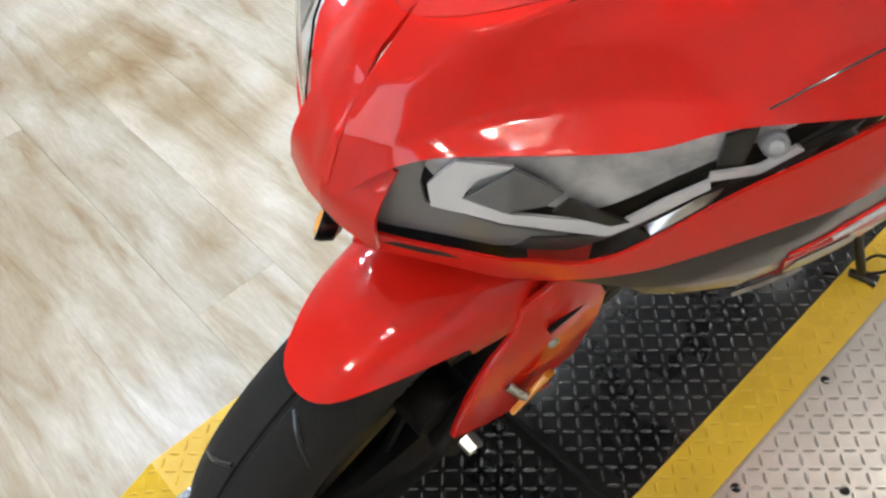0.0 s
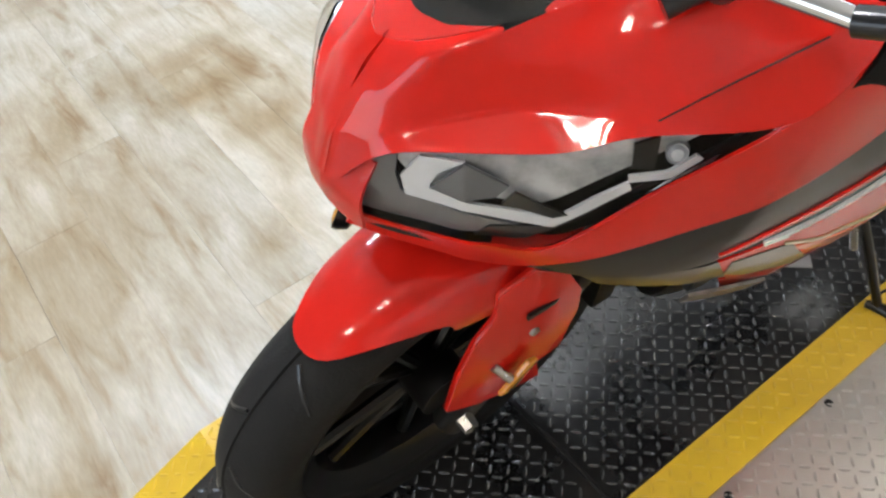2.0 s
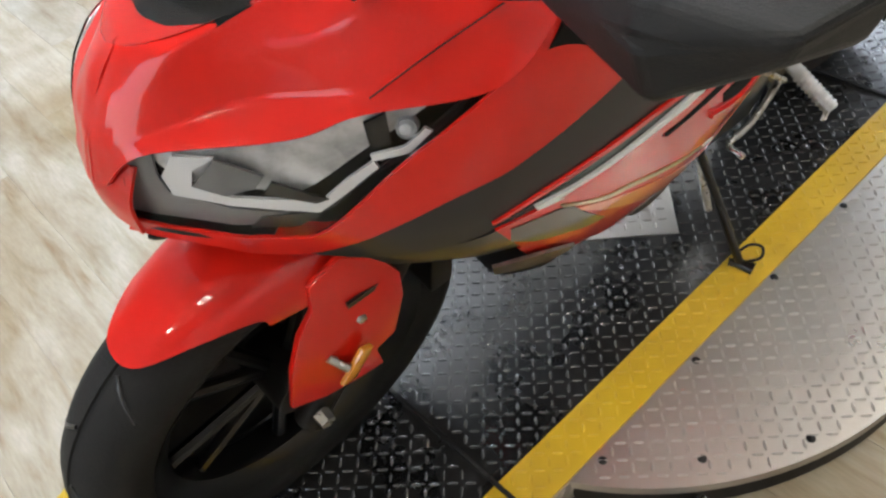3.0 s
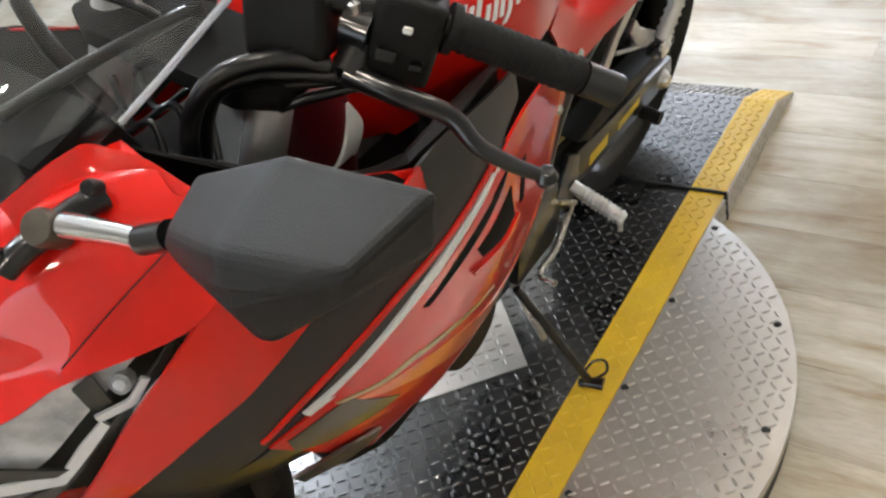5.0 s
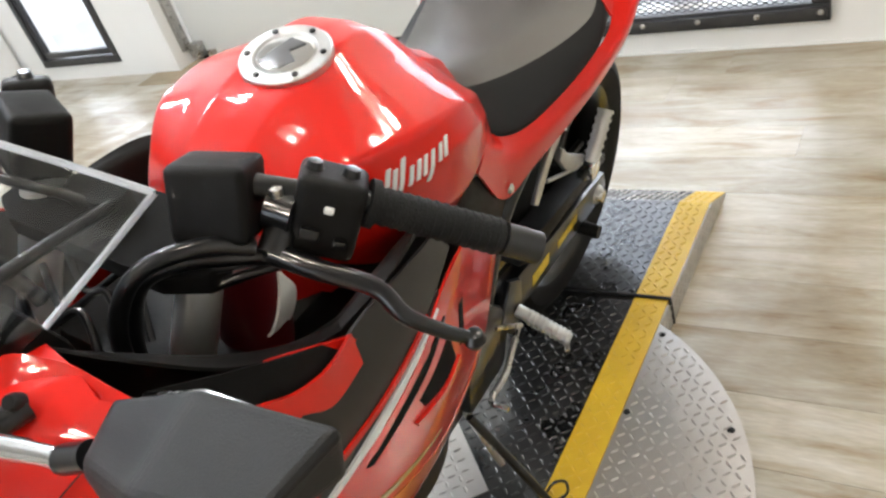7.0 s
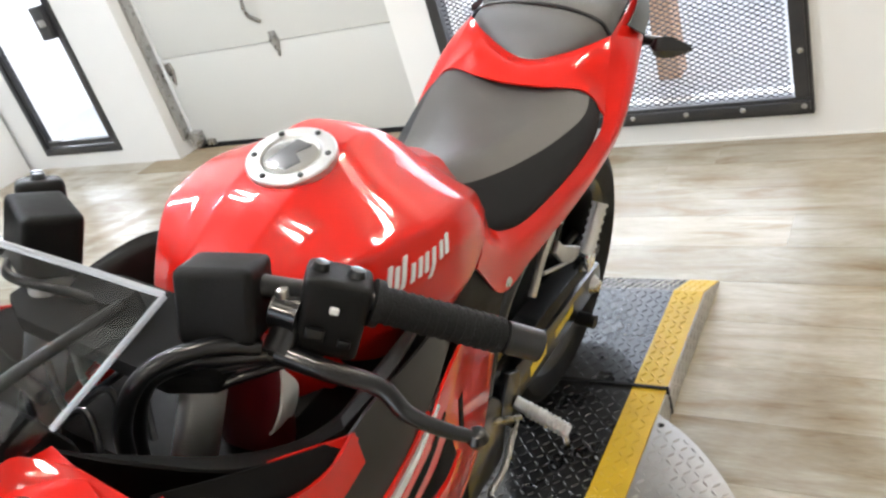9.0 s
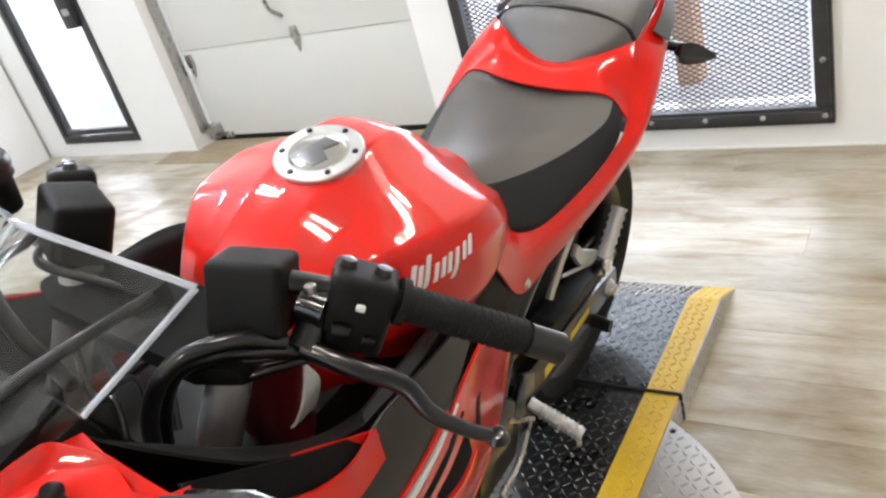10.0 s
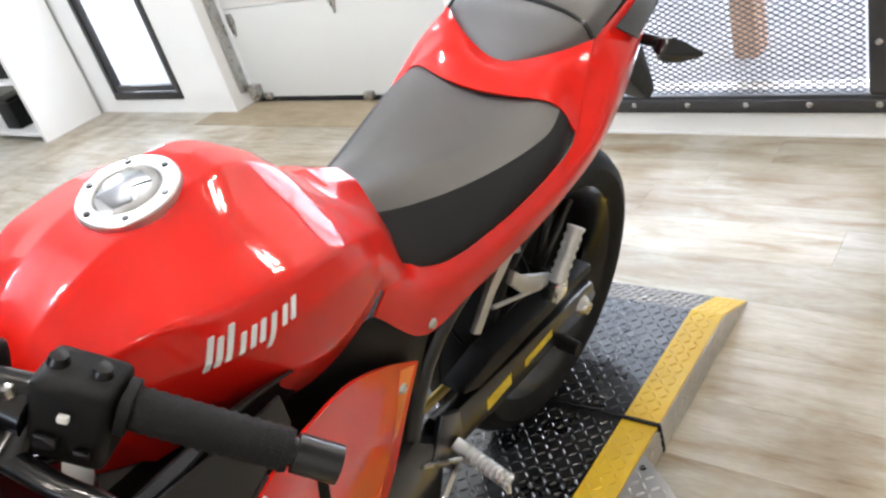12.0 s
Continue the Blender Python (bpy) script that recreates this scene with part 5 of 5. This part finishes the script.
# the front signal that shows beside the nose
for s in (-1,):
    x0 = -0.04 if s < 0 else 0.0
    sig = part("turn_signal", rod([(-0.1, -0.02, 0.7), (-0.115, -0.075, 0.62)], 0.008, 10), GLOSS_BLACK, bike, "black turn signal with amber lens")
    lathe_m = Matrix.Translation((-0.118, -0.085, 0.6)) @ Euler((radians(75), 0, radians(-50))).to_matrix().to_4x4()
    part("shell", lathe([(0, -0.022), (0.014, -0.016), (0.019, -0.004), (0.019, 0.003)], lathe_m, 18), GLOSS_BLACK, sig)
    part("lens", lathe([(0.017, 0.0032), (0.011, 0.006), (0, 0.0075)], lathe_m, 18), AMBER, sig)

# ---- tank ----
def half_rows(table, mirror_too=True):
    """Stations of (y, [(x, z), ...]) from the centre line outward, as full rows."""
    return [[(-x, y, z) for x, z in reversed(pts[1:])] + [(x, y, z) for x, z in pts] for y, pts in table]


TANK = [(0.43, [(0, 0.955), (0.03, 0.955), (0.045, 0.95), (0.062, 0.935), (0.076, 0.9), (0.08, 0.86), (0.08, 0.83)]),
        (0.47, [(0, 1.0), (0.035, 0.999), (0.064, 0.988), (0.095, 0.97), (0.108, 0.93), (0.11, 0.885), (0.104, 0.835)]),
        (0.54, [(0, 1.036), (0.04, 1.034), (0.084, 1.016), (0.138, 1.003), (0.155, 0.957), (0.154, 0.9), (0.136, 0.85)]),
        (0.6, [(0, 1.05), (0.044, 1.048), (0.092, 1.03), (0.165, 1.001), (0.181, 0.955), (0.176, 0.895), (0.152, 0.838)]),
        (0.67, [(0, 1.061), (0.046, 1.058), (0.094, 1.034), (0.18, 0.995), (0.195, 0.954), (0.188, 0.878), (0.158, 0.818)]),
        (0.73, [(0, 1.056), (0.046, 1.052), (0.093, 1.02), (0.177, 0.983), (0.19, 0.945), (0.184, 0.87), (0.158, 0.818)]),
        (0.78, [(0, 1.028), (0.044, 1.022), (0.09, 0.994), (0.163, 0.96), (0.177, 0.927), (0.174, 0.876), (0.158, 0.836)]),
        (0.815, [(0, 0.99), (0.042, 0.984), (0.085, 0.964), (0.147, 0.941), (0.161, 0.912), (0.162, 0.878), (0.155, 0.852)])]


TANK_X = 0.008  # the tank stands a little left of the wheels
part("fuel_tank", net([[(x + TANK_X, y, z) for x, y, z in r] for r in half_rows(TANK)], 121, 70, 0.004, along=sharp_profile), RED, bike, "red faceted fuel tank")
# the cover that closes the tank towards the seat, with a hollow on its top
for s in (1, -1):
    rows = [[(0, 0.8165, 0.985), (0.042, 0.8165, 0.979), (0.085, 0.8165, 0.959), (0.141, 0.8165, 0.933), (0.159, 0.8165, 0.911), (0.16, 0.8165, 0.876), (0.153, 0.8165, 0.848)],
            [(0, 0.845, 0.957), (0.04, 0.845, 0.95), (0.085, 0.85, 0.933), (0.131, 0.85, 0.913), (0.147, 0.85, 0.886), (0.152, 0.845, 0.857), (0.152, 0.845, 0.826)],
            [(0, 0.88, 0.942), (0.038, 0.88, 0.934), (0.075, 0.882, 0.91), (0.116, 0.882, 0.89), (0.133, 0.88, 0.865), (0.142, 0.878, 0.835), (0.149, 0.87, 0.796)],
            [(0, 0.93, 0.915), (0.034, 0.93, 0.905), (0.06, 0.925, 0.88), (0.092, 0.918, 0.85), (0.112, 0.91, 0.825), (0.13, 0.905, 0.8), (0.147, 0.895, 0.77)]]
    bm = net(rows, 49, 30, 0.004, along=sharp_profile)
    part("tank_rear_cover", bm if s > 0 else flip(bm), RED, bike, "red cover between the tank and the seat")
cap_m = Matrix.Translation((0.008, 0.632, 1.0555)) @ Euler((radians(9), 0, 0)).to_matrix().to_4x4()
cap = part("tank_cap", lathe([(0.056, -0.006), (0.056, 0.003), (0.054, 0.005), (0.039, 0.005), (0.037, 0.003), (0.037, 0.0)], cap_m, 48), ALU, bike, "round silver fuel cap ring with bolts")
part("cap_lid", lathe([(0, 0.0055), (0.03, 0.006), (0.035, 0.004), (0.0365, 0.001)], cap_m, 40), CHROME, cap, "polished fuel cap lid")
flap = prism([(-0.02, -0.025), (0.012, -0.028), (0.022, -0.01), (0.004, 0.004), (0.016, 0.022), (-0.008, 0.026), (-0.014, 0.006)], "z", 0.005, 0.0075, 0.0008)
bmesh.ops.transform(flap, matrix=cap_m, verts=flap.verts)
part("cap_flap", flap, GREY_FACET, cap, "grey key flap")
for k in range(6):
    a = radians(60 * k + 20)
    part("cap_bolt", lathe([(0, 0.0075), (0.0036, 0.007), (0.0042, 0.004)], cap_m @ Matrix.Translation((0.0465 * math.cos(a), 0.0465 * math.sin(a), 0)), 8), GLOSS_BLACK, cap)


def tank_side(y, z):
    """A point on the tank's side facet at that length and height."""
    ys = [r[0] for r in TANK]
    up, mid, lo = (Vector((catmull_at(ys, [r[1][k][0] for r in TANK], y), y, catmull_at(ys, [r[1][k][1] for r in TANK], y))) for k in (3, 4, 5))
    return mid.lerp(up, (z - mid.z) / (up.z - mid.z)) if z > mid.z else mid.lerp(lo, (mid.z - z) / (mid.z - lo.z))


def script_mark(mirrored):
    """The silver model mark on the tank's side, as plain slanted strokes of a brush-like slope laid on the facet."""
    strokes = ((0.0, 0.035, 0.0, 1.0), (0.1, 0.135, 0.0, 0.85), (0.2, 0.235, 0.0, 1.05), (0.34, 0.37, 0.0, 0.6), (0.45, 0.48, 0.0, 0.62), (0.55, 0.58, 0.0, 0.62), (0.67, 0.7, -0.4, 0.6), (0.8, 0.83, 0.05, 0.6), (0.9, 0.935, 0.05, 0.66))
    for a, b, lo, hi in strokes:
        bm = bmesh.new()
        grid = []
        for d in (0.0006, 0.0022):
            for k in range(5):
                h = lo + (hi - lo) * k / 4
                lean = 0.17 * h
                for u in (a + lean, b + lean + 0.02):
                    y = 0.668 - 0.104 * u if mirrored else 0.556 + 0.104 * u
                    p = tank_side(y, 0.95 + 0.008 * u + 0.03 * h) + Vector((d, 0, 0))
                    grid.append(bm.verts.new((TANK_X - p.x if mirrored else TANK_X + p.x, p.y, p.z)))
        for k in range(4):
            q = 2 * k
            bm.faces.new((grid[q + 10], grid[q + 11], grid[q + 13], grid[q + 12]))
            bm.faces.new((grid[q], grid[q + 2], grid[q + 12], grid[q + 10]))
            bm.faces.new((grid[q + 1], grid[q + 11], grid[q + 13], grid[q + 3]))
        bm.faces.new((grid[0], grid[10], grid[11], grid[1]))
        bm.faces.new((grid[8], grid[9], grid[19], grid[18]))
        bmesh.ops.recalc_face_normals(bm, faces=bm.faces)
        part("decal_bar", bm, SILVER, bike, "slanted silver decal bar", smooth=False)


script_mark(False)
script_mark(True)

# ---- seats and tail ----
SEAT = [(0.915, [(0, 0.895), (0.03, 0.892), (0.06, 0.868), (0.1, 0.83), (0.12, 0.8)]),
        (0.98, [(0, 0.88), (0.04, 0.876), (0.082, 0.852), (0.125, 0.812), (0.145, 0.788)]),
        (1.06, [(0, 0.866), (0.055, 0.864), (0.11, 0.845), (0.145, 0.813), (0.16, 0.79)]),
        (1.15, [(0, 0.864), (0.08, 0.863), (0.138, 0.848), (0.163, 0.826), (0.172, 0.803)]),
        (1.23, [(0, 0.875), (0.1, 0.873), (0.155, 0.86), (0.172, 0.844), (0.178, 0.824)]),
        (1.285, [(0, 0.895), (0.1, 0.893), (0.145, 0.88), (0.158, 0.868), (0.166, 0.846)])]
part("rider_seat", net(half_rows([(y, p[:3]) for y, p in SEAT]), 61, 40, 0.01), VINYL, bike, "black vinyl rider seat with a brownish sheen")
for s in (1, -1):
    bm = net([[(x, y, z) for x, z in p[2:]] + [(p[4][0] - 0.008, y, p[4][1] - 0.02)] for y, p in SEAT], 12, 40, 0.006)
    part("seat_side", bm if s > 0 else flip(bm), VINYL_SIDE, bike, "grained black side of the seat")
PILLION = [(1.325, [(0, 0.905), (0.01, 0.905), (0.02, 0.904), (0.03, 0.9)]),
           (1.35, [(0, 0.94), (0.05, 0.938), (0.08, 0.93), (0.09, 0.915)]),
           (1.385, [(0, 0.985), (0.07, 0.982), (0.12, 0.968), (0.14, 0.945)]),
           (1.45, [(0, 1.0), (0.07, 0.998), (0.118, 0.985), (0.138, 0.96)]),
           (1.55, [(0, 1.008), (0.06, 1.006), (0.105, 0.992), (0.122, 0.968)]),
           (1.64, [(0, 1.005), (0.05, 1.0), (0.085, 0.985), (0.095, 0.965)]),
           (1.68, [(0, 0.985), (0.03, 0.982), (0.05, 0.975), (0.06, 0.962)])]
part("pillion_seat", net(half_rows(PILLION), 41, 50, 0.01), VINYL, bike, "black vinyl pillion seat")
part("seat_seam", rod([(x, y, z) for x, y, z in ((-0.142, 1.386, 0.947), (-0.118, 1.388, 0.972), (-0.06, 1.389, 0.986), (0, 1.389, 0.989), (0.06, 1.389, 0.986), (0.118, 1.388, 0.972), (0.142, 1.386, 0.947))], 0.004, 8, 40), GLOSS_BLACK, bike)
for s in (1, -1):
    rows = [[(0.13, 0.868, 0.862), (0.122, 0.925, 0.8), (0.147, 1.0, 0.782), (0.166, 1.1, 0.79), (0.178, 1.2, 0.812), (0.178, 1.27, 0.838), (0.145, 1.33, 0.9), (0.143, 1.39, 0.945), (0.138, 1.5, 0.963), (0.11, 1.62, 0.965), (0.05, 1.72, 0.955)],
            [(0.152, 0.84, 0.84), (0.152, 0.915, 0.77), (0.165, 1.0, 0.755), (0.18, 1.1, 0.765), (0.195, 1.2, 0.79), (0.205, 1.29, 0.83), (0.198, 1.36, 0.88), (0.185, 1.43, 0.91), (0.165, 1.52, 0.925), (0.13, 1.64, 0.93), (0.055, 1.74, 0.93)],
            [(0.16, 0.803, 0.818), (0.152, 0.9, 0.7), (0.16, 1.0, 0.705), (0.175, 1.1, 0.725), (0.19, 1.2, 0.755), (0.198, 1.3, 0.79), (0.19, 1.38, 0.82), (0.175, 1.46, 0.85), (0.15, 1.55, 0.875), (0.11, 1.65, 0.895), (0.05, 1.74, 0.91)]]
    bm = net(rows, 60, 16, 0.004, across=catmull)
    part("tail_panel", bm if s > 0 else flip(bm), RED, bike, "red tail panel")
    part("bolt", lathe([(0, 0.005), (0.006, 0.004), (0.009, 0)], Matrix.Translation((s * 0.155, 0.915, 0.712)) @ Euler((0, radians(90 * s), 0)).to_matrix().to_4x4(), 12), STEEL, bike)
    rows = [[(0.16, 1.42, 0.955), (0.15, 1.5, 0.962), (0.125, 1.6, 0.962)], [(0.182, 1.46, 0.925), (0.16, 1.56, 0.93), (0.128, 1.65, 0.935)]]
    bm = net([[(x + 0.003, y, z + 0.003) for x, y, z in r] for r in rows], 14, 6, 0.002)
    part("tail_decal", bm if s > 0 else flip(bm), GRAPHITE, bike, "graphite and silver tail decal")
    sig = part("turn_signal", rod([(s * 0.1, 1.575, 0.872), (s * 0.185, 1.585, 0.866)], 0.011, 12), GLOSS_BLACK, bike, "black rear turn signal on a stalk")
    bm = net([[(0.17, 1.575, 0.868), (0.18, 1.565, 0.882), (0.21, 1.575, 0.884), (0.245, 1.6, 0.858)], [(0.168, 1.56, 0.862), (0.185, 1.548, 0.862), (0.215, 1.565, 0.86), (0.246, 1.6, 0.853)], [(0.17, 1.575, 0.853), (0.18, 1.57, 0.838), (0.21, 1.58, 0.836), (0.245, 1.602, 0.848)], [(0.172, 1.6, 0.861), (0.185, 1.615, 0.86), (0.215, 1.618, 0.86), (0.246, 1.606, 0.853)], [(0.17, 1.575, 0.868), (0.18, 1.565, 0.882), (0.21, 1.575, 0.884), (0.245, 1.6, 0.858)]], 14, 20, across=straight)
    part("shell", bm if s > 0 else flip(bm), GLOSS_BLACK, sig, "pointed black signal shell")
bridge = net([[(-0.175, 1.275, 0.843), (-0.135, 1.275, 0.882), (-0.06, 1.25, 0.888), (0, 1.243, 0.888), (0.06, 1.25, 0.888), (0.135, 1.275, 0.882), (0.175, 1.275, 0.843)], [(-0.165, 1.31, 0.87), (-0.11, 1.305, 0.91), (-0.06, 1.3, 0.908), (0, 1.295, 0.902), (0.06, 1.3, 0.908), (0.11, 1.305, 0.91), (0.165, 1.31, 0.87)], [(-0.144, 1.385, 0.946), (-0.09, 1.355, 0.922), (0, 1.33, 0.9), (0.09, 1.355, 0.922), (0.144, 1.385, 0.946)]], 40, 14, 0.004)
part("seat_bridge", bridge, RED, bike, "red panel between the two seats")
part("tail_underside", prism([(1.2, 0.74), (1.4, 0.79), (1.7, 0.87), (1.72, 0.9), (1.4, 0.84), (1.2, 0.8)], "x", -0.11, 0.11, 0.01), PLASTIC, bike)
part("rear_fender", prism([(1.55, 0.85), (1.7, 0.87), (1.86, 0.62), (1.83, 0.6)], "x", -0.06, 0.06, 0.01), PLASTIC, bike, "black number plate carrier")
part("tail_light", prism([(1.69, 0.9), (1.75, 0.905), (1.74, 0.94), (1.69, 0.95)], "x", -0.05, 0.05, 0.008), AMBER, bike)

# ---- frame, engine, swingarm, pegs and stand ----
part("engine", box(-0.15, 0.13, 0.38, 0.85, 0.27, 0.66, 0.03), DARK_METAL, bike, "dark engine block")
part("engine_cover", lathe([(0, 0.05), (0.07, 0.045), (0.085, 0.02), (0.088, 0)], Matrix.Translation((0.125, 0.58, 0.4)) @ AXIS, 32), DARK_METAL, bike)
part("sprocket_cover", prism([(0.76, 0.3), (0.9, 0.3), (0.93, 0.42), (0.86, 0.5), (0.76, 0.48)], "x", 0.1, 0.15, 0.015), GLOSS_BLACK, bike, "black sprocket cover")
for s in (1, -1):
    rows = [[(0.135, 0.5, 0.9), (0.142, 0.56, 0.87), (0.148, 0.64, 0.84), (0.15, 0.72, 0.815), (0.149, 0.8, 0.81), (0.147, 0.87, 0.755), (0.145, 0.925, 0.69)],
            [(0.15, 0.52, 0.86), (0.153, 0.58, 0.83), (0.154, 0.65, 0.8), (0.153, 0.73, 0.775), (0.151, 0.8, 0.765), (0.149, 0.86, 0.72), (0.146, 0.905, 0.67)],
            [(0.15, 0.56, 0.78), (0.152, 0.62, 0.75), (0.152, 0.69, 0.7), (0.15, 0.76, 0.66), (0.147, 0.81, 0.63), (0.145, 0.85, 0.61), (0.143, 0.88, 0.6)]]
    bm = net(rows, 40, 16, 0.003)
    part("frame_panel", bm if s > 0 else flip(bm), PLASTIC, bike, "brownish black panel under the tank")
for s in (1, -1):
    part("frame_tube", rod([(s * 0.125, 0.84, 0.42), (s * 0.125, 0.93, 0.62), (s * 0.13, 1.1, 0.72), (s * 0.12, 1.4, 0.8)], 0.018, 12), GLOSS_BLACK, bike, "black frame tube")
    arm = prism([(0.9, 0.38), (0.95, 0.43), (1.2, 0.39), (1.48, 0.355), (1.5, 0.3), (1.42, 0.285), (1.1, 0.31), (0.92, 0.34)], "x", 0.088, 0.122, 0.008)
    part("swingarm", arm if s > 0 else flip(arm), GLOSS_BLACK, bike, "black box-section swingarm")
    part("axle_adjuster", lathe([(0, 0.02), (0.014, 0.018), (0.02, 0.008), (0.024, 0)], Matrix.Translation((s * 0.123, RA[1], RA[2])) @ Euler((0, radians(90 * s), 0)).to_matrix().to_4x4(), 16), STEEL, bike, "steel rear axle nut")
    part("stand_spool", rod([(s * 0.12, 1.345, 0.29), (s * 0.165, 1.345, 0.29)], 0.016, 14), PLASTIC, bike)
    br = join(prism([(1.012, 0.607), (1.06, 0.67), (1.118, 0.722), (1.148, 0.706), (1.15, 0.678), (1.128, 0.69), (1.075, 0.648), (1.03, 0.592)], "x", 0.144, 0.154, 0.003), prism([(1.128, 0.655), (1.155, 0.625), (1.245, 0.565), (1.25, 0.535), (1.15, 0.59), (1.115, 0.635)], "x", 0.145, 0.157, 0.003), rod([(0.15, 1.07, 0.618), (0.15, 1.245, 0.537)], 0.004, 8))
    part("peg_bracket", br if s > 0 else flip(br), ALU, bike, "silver pillion peg bracket")
    pg = part("pillion_peg", rod([(s * 0.17, 1.235, 0.55), (s * 0.172, 1.3, 0.64)], 0.014, 14), ALU, bike, "folded silver pillion footpeg")
    part("peg_block", box(min(s * 0.15, s * 0.185), max(s * 0.15, s * 0.185), 1.215, 1.255, 0.525, 0.565, 0.006), CHROME, pg)
    for k in range(7):
        c = Vector((s * 0.17, 1.24, 0.557)).lerp(Vector((s * 0.172, 1.298, 0.638)), k / 6)
        part("rib", rod([c - Vector((0, 0.0018, 0.0025)), c + Vector((0, 0.0018, 0.0025))], 0.0165, 12), ALU, pg)
    rear_set = prism([(0.88, 0.42), (0.92, 0.5), (0.965, 0.47), (0.97, 0.38), (0.93, 0.35)], "x", 0.14, 0.152, 0.004)
    part("peg_plate", rear_set if s > 0 else flip(rear_set), GLOSS_BLACK, bike)
    fp = part("footpeg", rod([(s * 0.152, 0.942, 0.412), (s * 0.255, 0.952, 0.37)], 0.0125, 14), ALU, bike, "ribbed silver footpeg")
    for k in range(9):
        c = Vector((s * 0.18, 0.9445, 0.4)).lerp(Vector((s * 0.25, 0.9515, 0.372)), k / 8)
        part("rib", rod([c - Vector((s * 0.002, 0, 0)), c + Vector((s * 0.002, 0, 0))], 0.015, 12), ALU, fp)
    part("peg_feeler", rod([(s * 0.25, 0.951, 0.365), (s * 0.252, 0.952, 0.34)], 0.005, 8), STEEL, fp)
part("shift_lever", rod([(0.152, 0.95, 0.36), (0.17, 0.86, 0.33), (0.175, 0.79, 0.33), (0.21, 0.785, 0.33)], 0.006, 10), STEEL, bike, "steel gear lever")
part("shift_rod", rod([(0.16, 0.945, 0.37), (0.15, 0.86, 0.44)], 0.005, 8), STEEL, bike)
part("chain_guard", prism([(1.0, 0.46), (1.1, 0.475), (1.45, 0.43), (1.45, 0.41), (1.05, 0.43)], "x", 0.08, 0.13, 0.005), PLASTIC, bike, "black chain guard")
part("chain", join(rod([(0.075, 0.86, 0.44), (0.075, 1.43, 0.39)], 0.009, 8), rod([(0.075, 0.86, 0.37), (0.075, 1.43, 0.26)], 0.009, 8)), material("chain_steel", (0.4, 0.3, 0.08), 0.4, 0.8, vary=0.6, scale=60), bike, "golden drive chain")
part("rear_sprocket", lathe([(0.03, 0.07), (0.082, 0.07), (0.082, 0.08), (0.03, 0.08), (0.03, 0.07)], Matrix.Translation(RA) @ AXIS, 40), STEEL, bike)
for k in range(2):
    part("warning_label", box(0.1221, 0.1228, 1.08 + 0.13 * k, 1.16 + 0.15 * k, 0.335, 0.365 - 0.01 * k), YELLOW_STICKER, bike, "yellow warning label", smooth=False)
part("belly_pan", prism([(0.3, 0.32), (0.4, 0.24), (0.75, 0.22), (0.82, 0.3), (0.6, 0.36)], "x", -0.11, 0.11, 0.02), PLASTIC, bike)
part("exhaust", rod([(-0.05, 0.75, 0.25), (-0.16, 1.0, 0.28), (-0.19, 1.25, 0.4), (-0.2, 1.5, 0.52)], 0.05, 20, 24), DARK_METAL, bike, "dark silencer on the far side")
stand = part("side_stand", rod([(0.145, 0.76, 0.3), (0.225, 0.775, 0.19), (0.298, 0.79, 0.082)], 0.0085, 14, 16), GLOSS_BLACK, bike, "black steel side stand with a foot")
part("stand_foot", rod([(0.28, 0.78, 0.076), (0.3, 0.79, 0.08), (0.325, 0.797, 0.084)], 0.0125, 14, 8, radii=(0.008, 0.0135)), GLOSS_BLACK, stand)
part("stand_loop", rod([(0.283, 0.793, 0.1), (0.29, 0.815, 0.113), (0.31, 0.824, 0.12), (0.322, 0.808, 0.113), (0.306, 0.793, 0.092)], 0.003, 8, 24), GLOSS_BLACK, stand)
part("stand_spring", rod([(0.13, 0.77, 0.3), (0.2, 0.775, 0.17)], 0.007, 10), STEEL, stand)

# ---- floor planks, the nearest as pieces of their own ----
floor = structure("floor", box(-6.4, 4.15, -6.15, 3.42, FLOOR - 0.0115, FLOOR - 0.006), PLANK, "grey-beige wood-look vinyl plank floor", "floor")
PW, PL = 0.19, 1.29
shapes = {}


def plank_mesh(length):
    key = round(length, 3)
    if key not in shapes:
        bm = box(0.0004, length - 0.0004, 0.0003, PW - 0.0003, -0.0055, 0, 0.0005, 1)
        bmesh.ops.scale(bm, vec=(S, S, S), verts=bm.verts)
        shapes[key] = bpy.data.meshes.new("plank")
        bm.to_mesh(shapes[key])
        bm.free()
        shapes[key].materials.append(PLANK)
    return shapes[key]


chance = random.Random(5)
for row in range(int((3.4 + 2.4) / PW)):
    y = -2.4 + row * PW
    x = -5.2 - PL * chance.random()
    while x < 2.6:
        ob = new("plank", plank_mesh(PL))
        ob.matrix_world = at(x, y, FLOOR)
        ob.parent = floor
        x += PL
rest = bmesh.new()
for row in range(int((6.1 - 2.4) / PW)):
    y = -2.4 - (row + 1) * PW
    x = -6.2 + PL * (row % 4) / 4
    while x < 3.0:
        me = plank_mesh(PL)
        n = len(rest.verts)
        rest.from_mesh(me)
        rest.verts.ensure_lookup_table()
        for v in rest.verts[n:]:
            v.co += Vector((x * S, y * S, FLOOR * S))
        x += PL
link("far_planks", rest, PLANK, floor, smooth=False, scaled=False)["kind"] = "stuff"
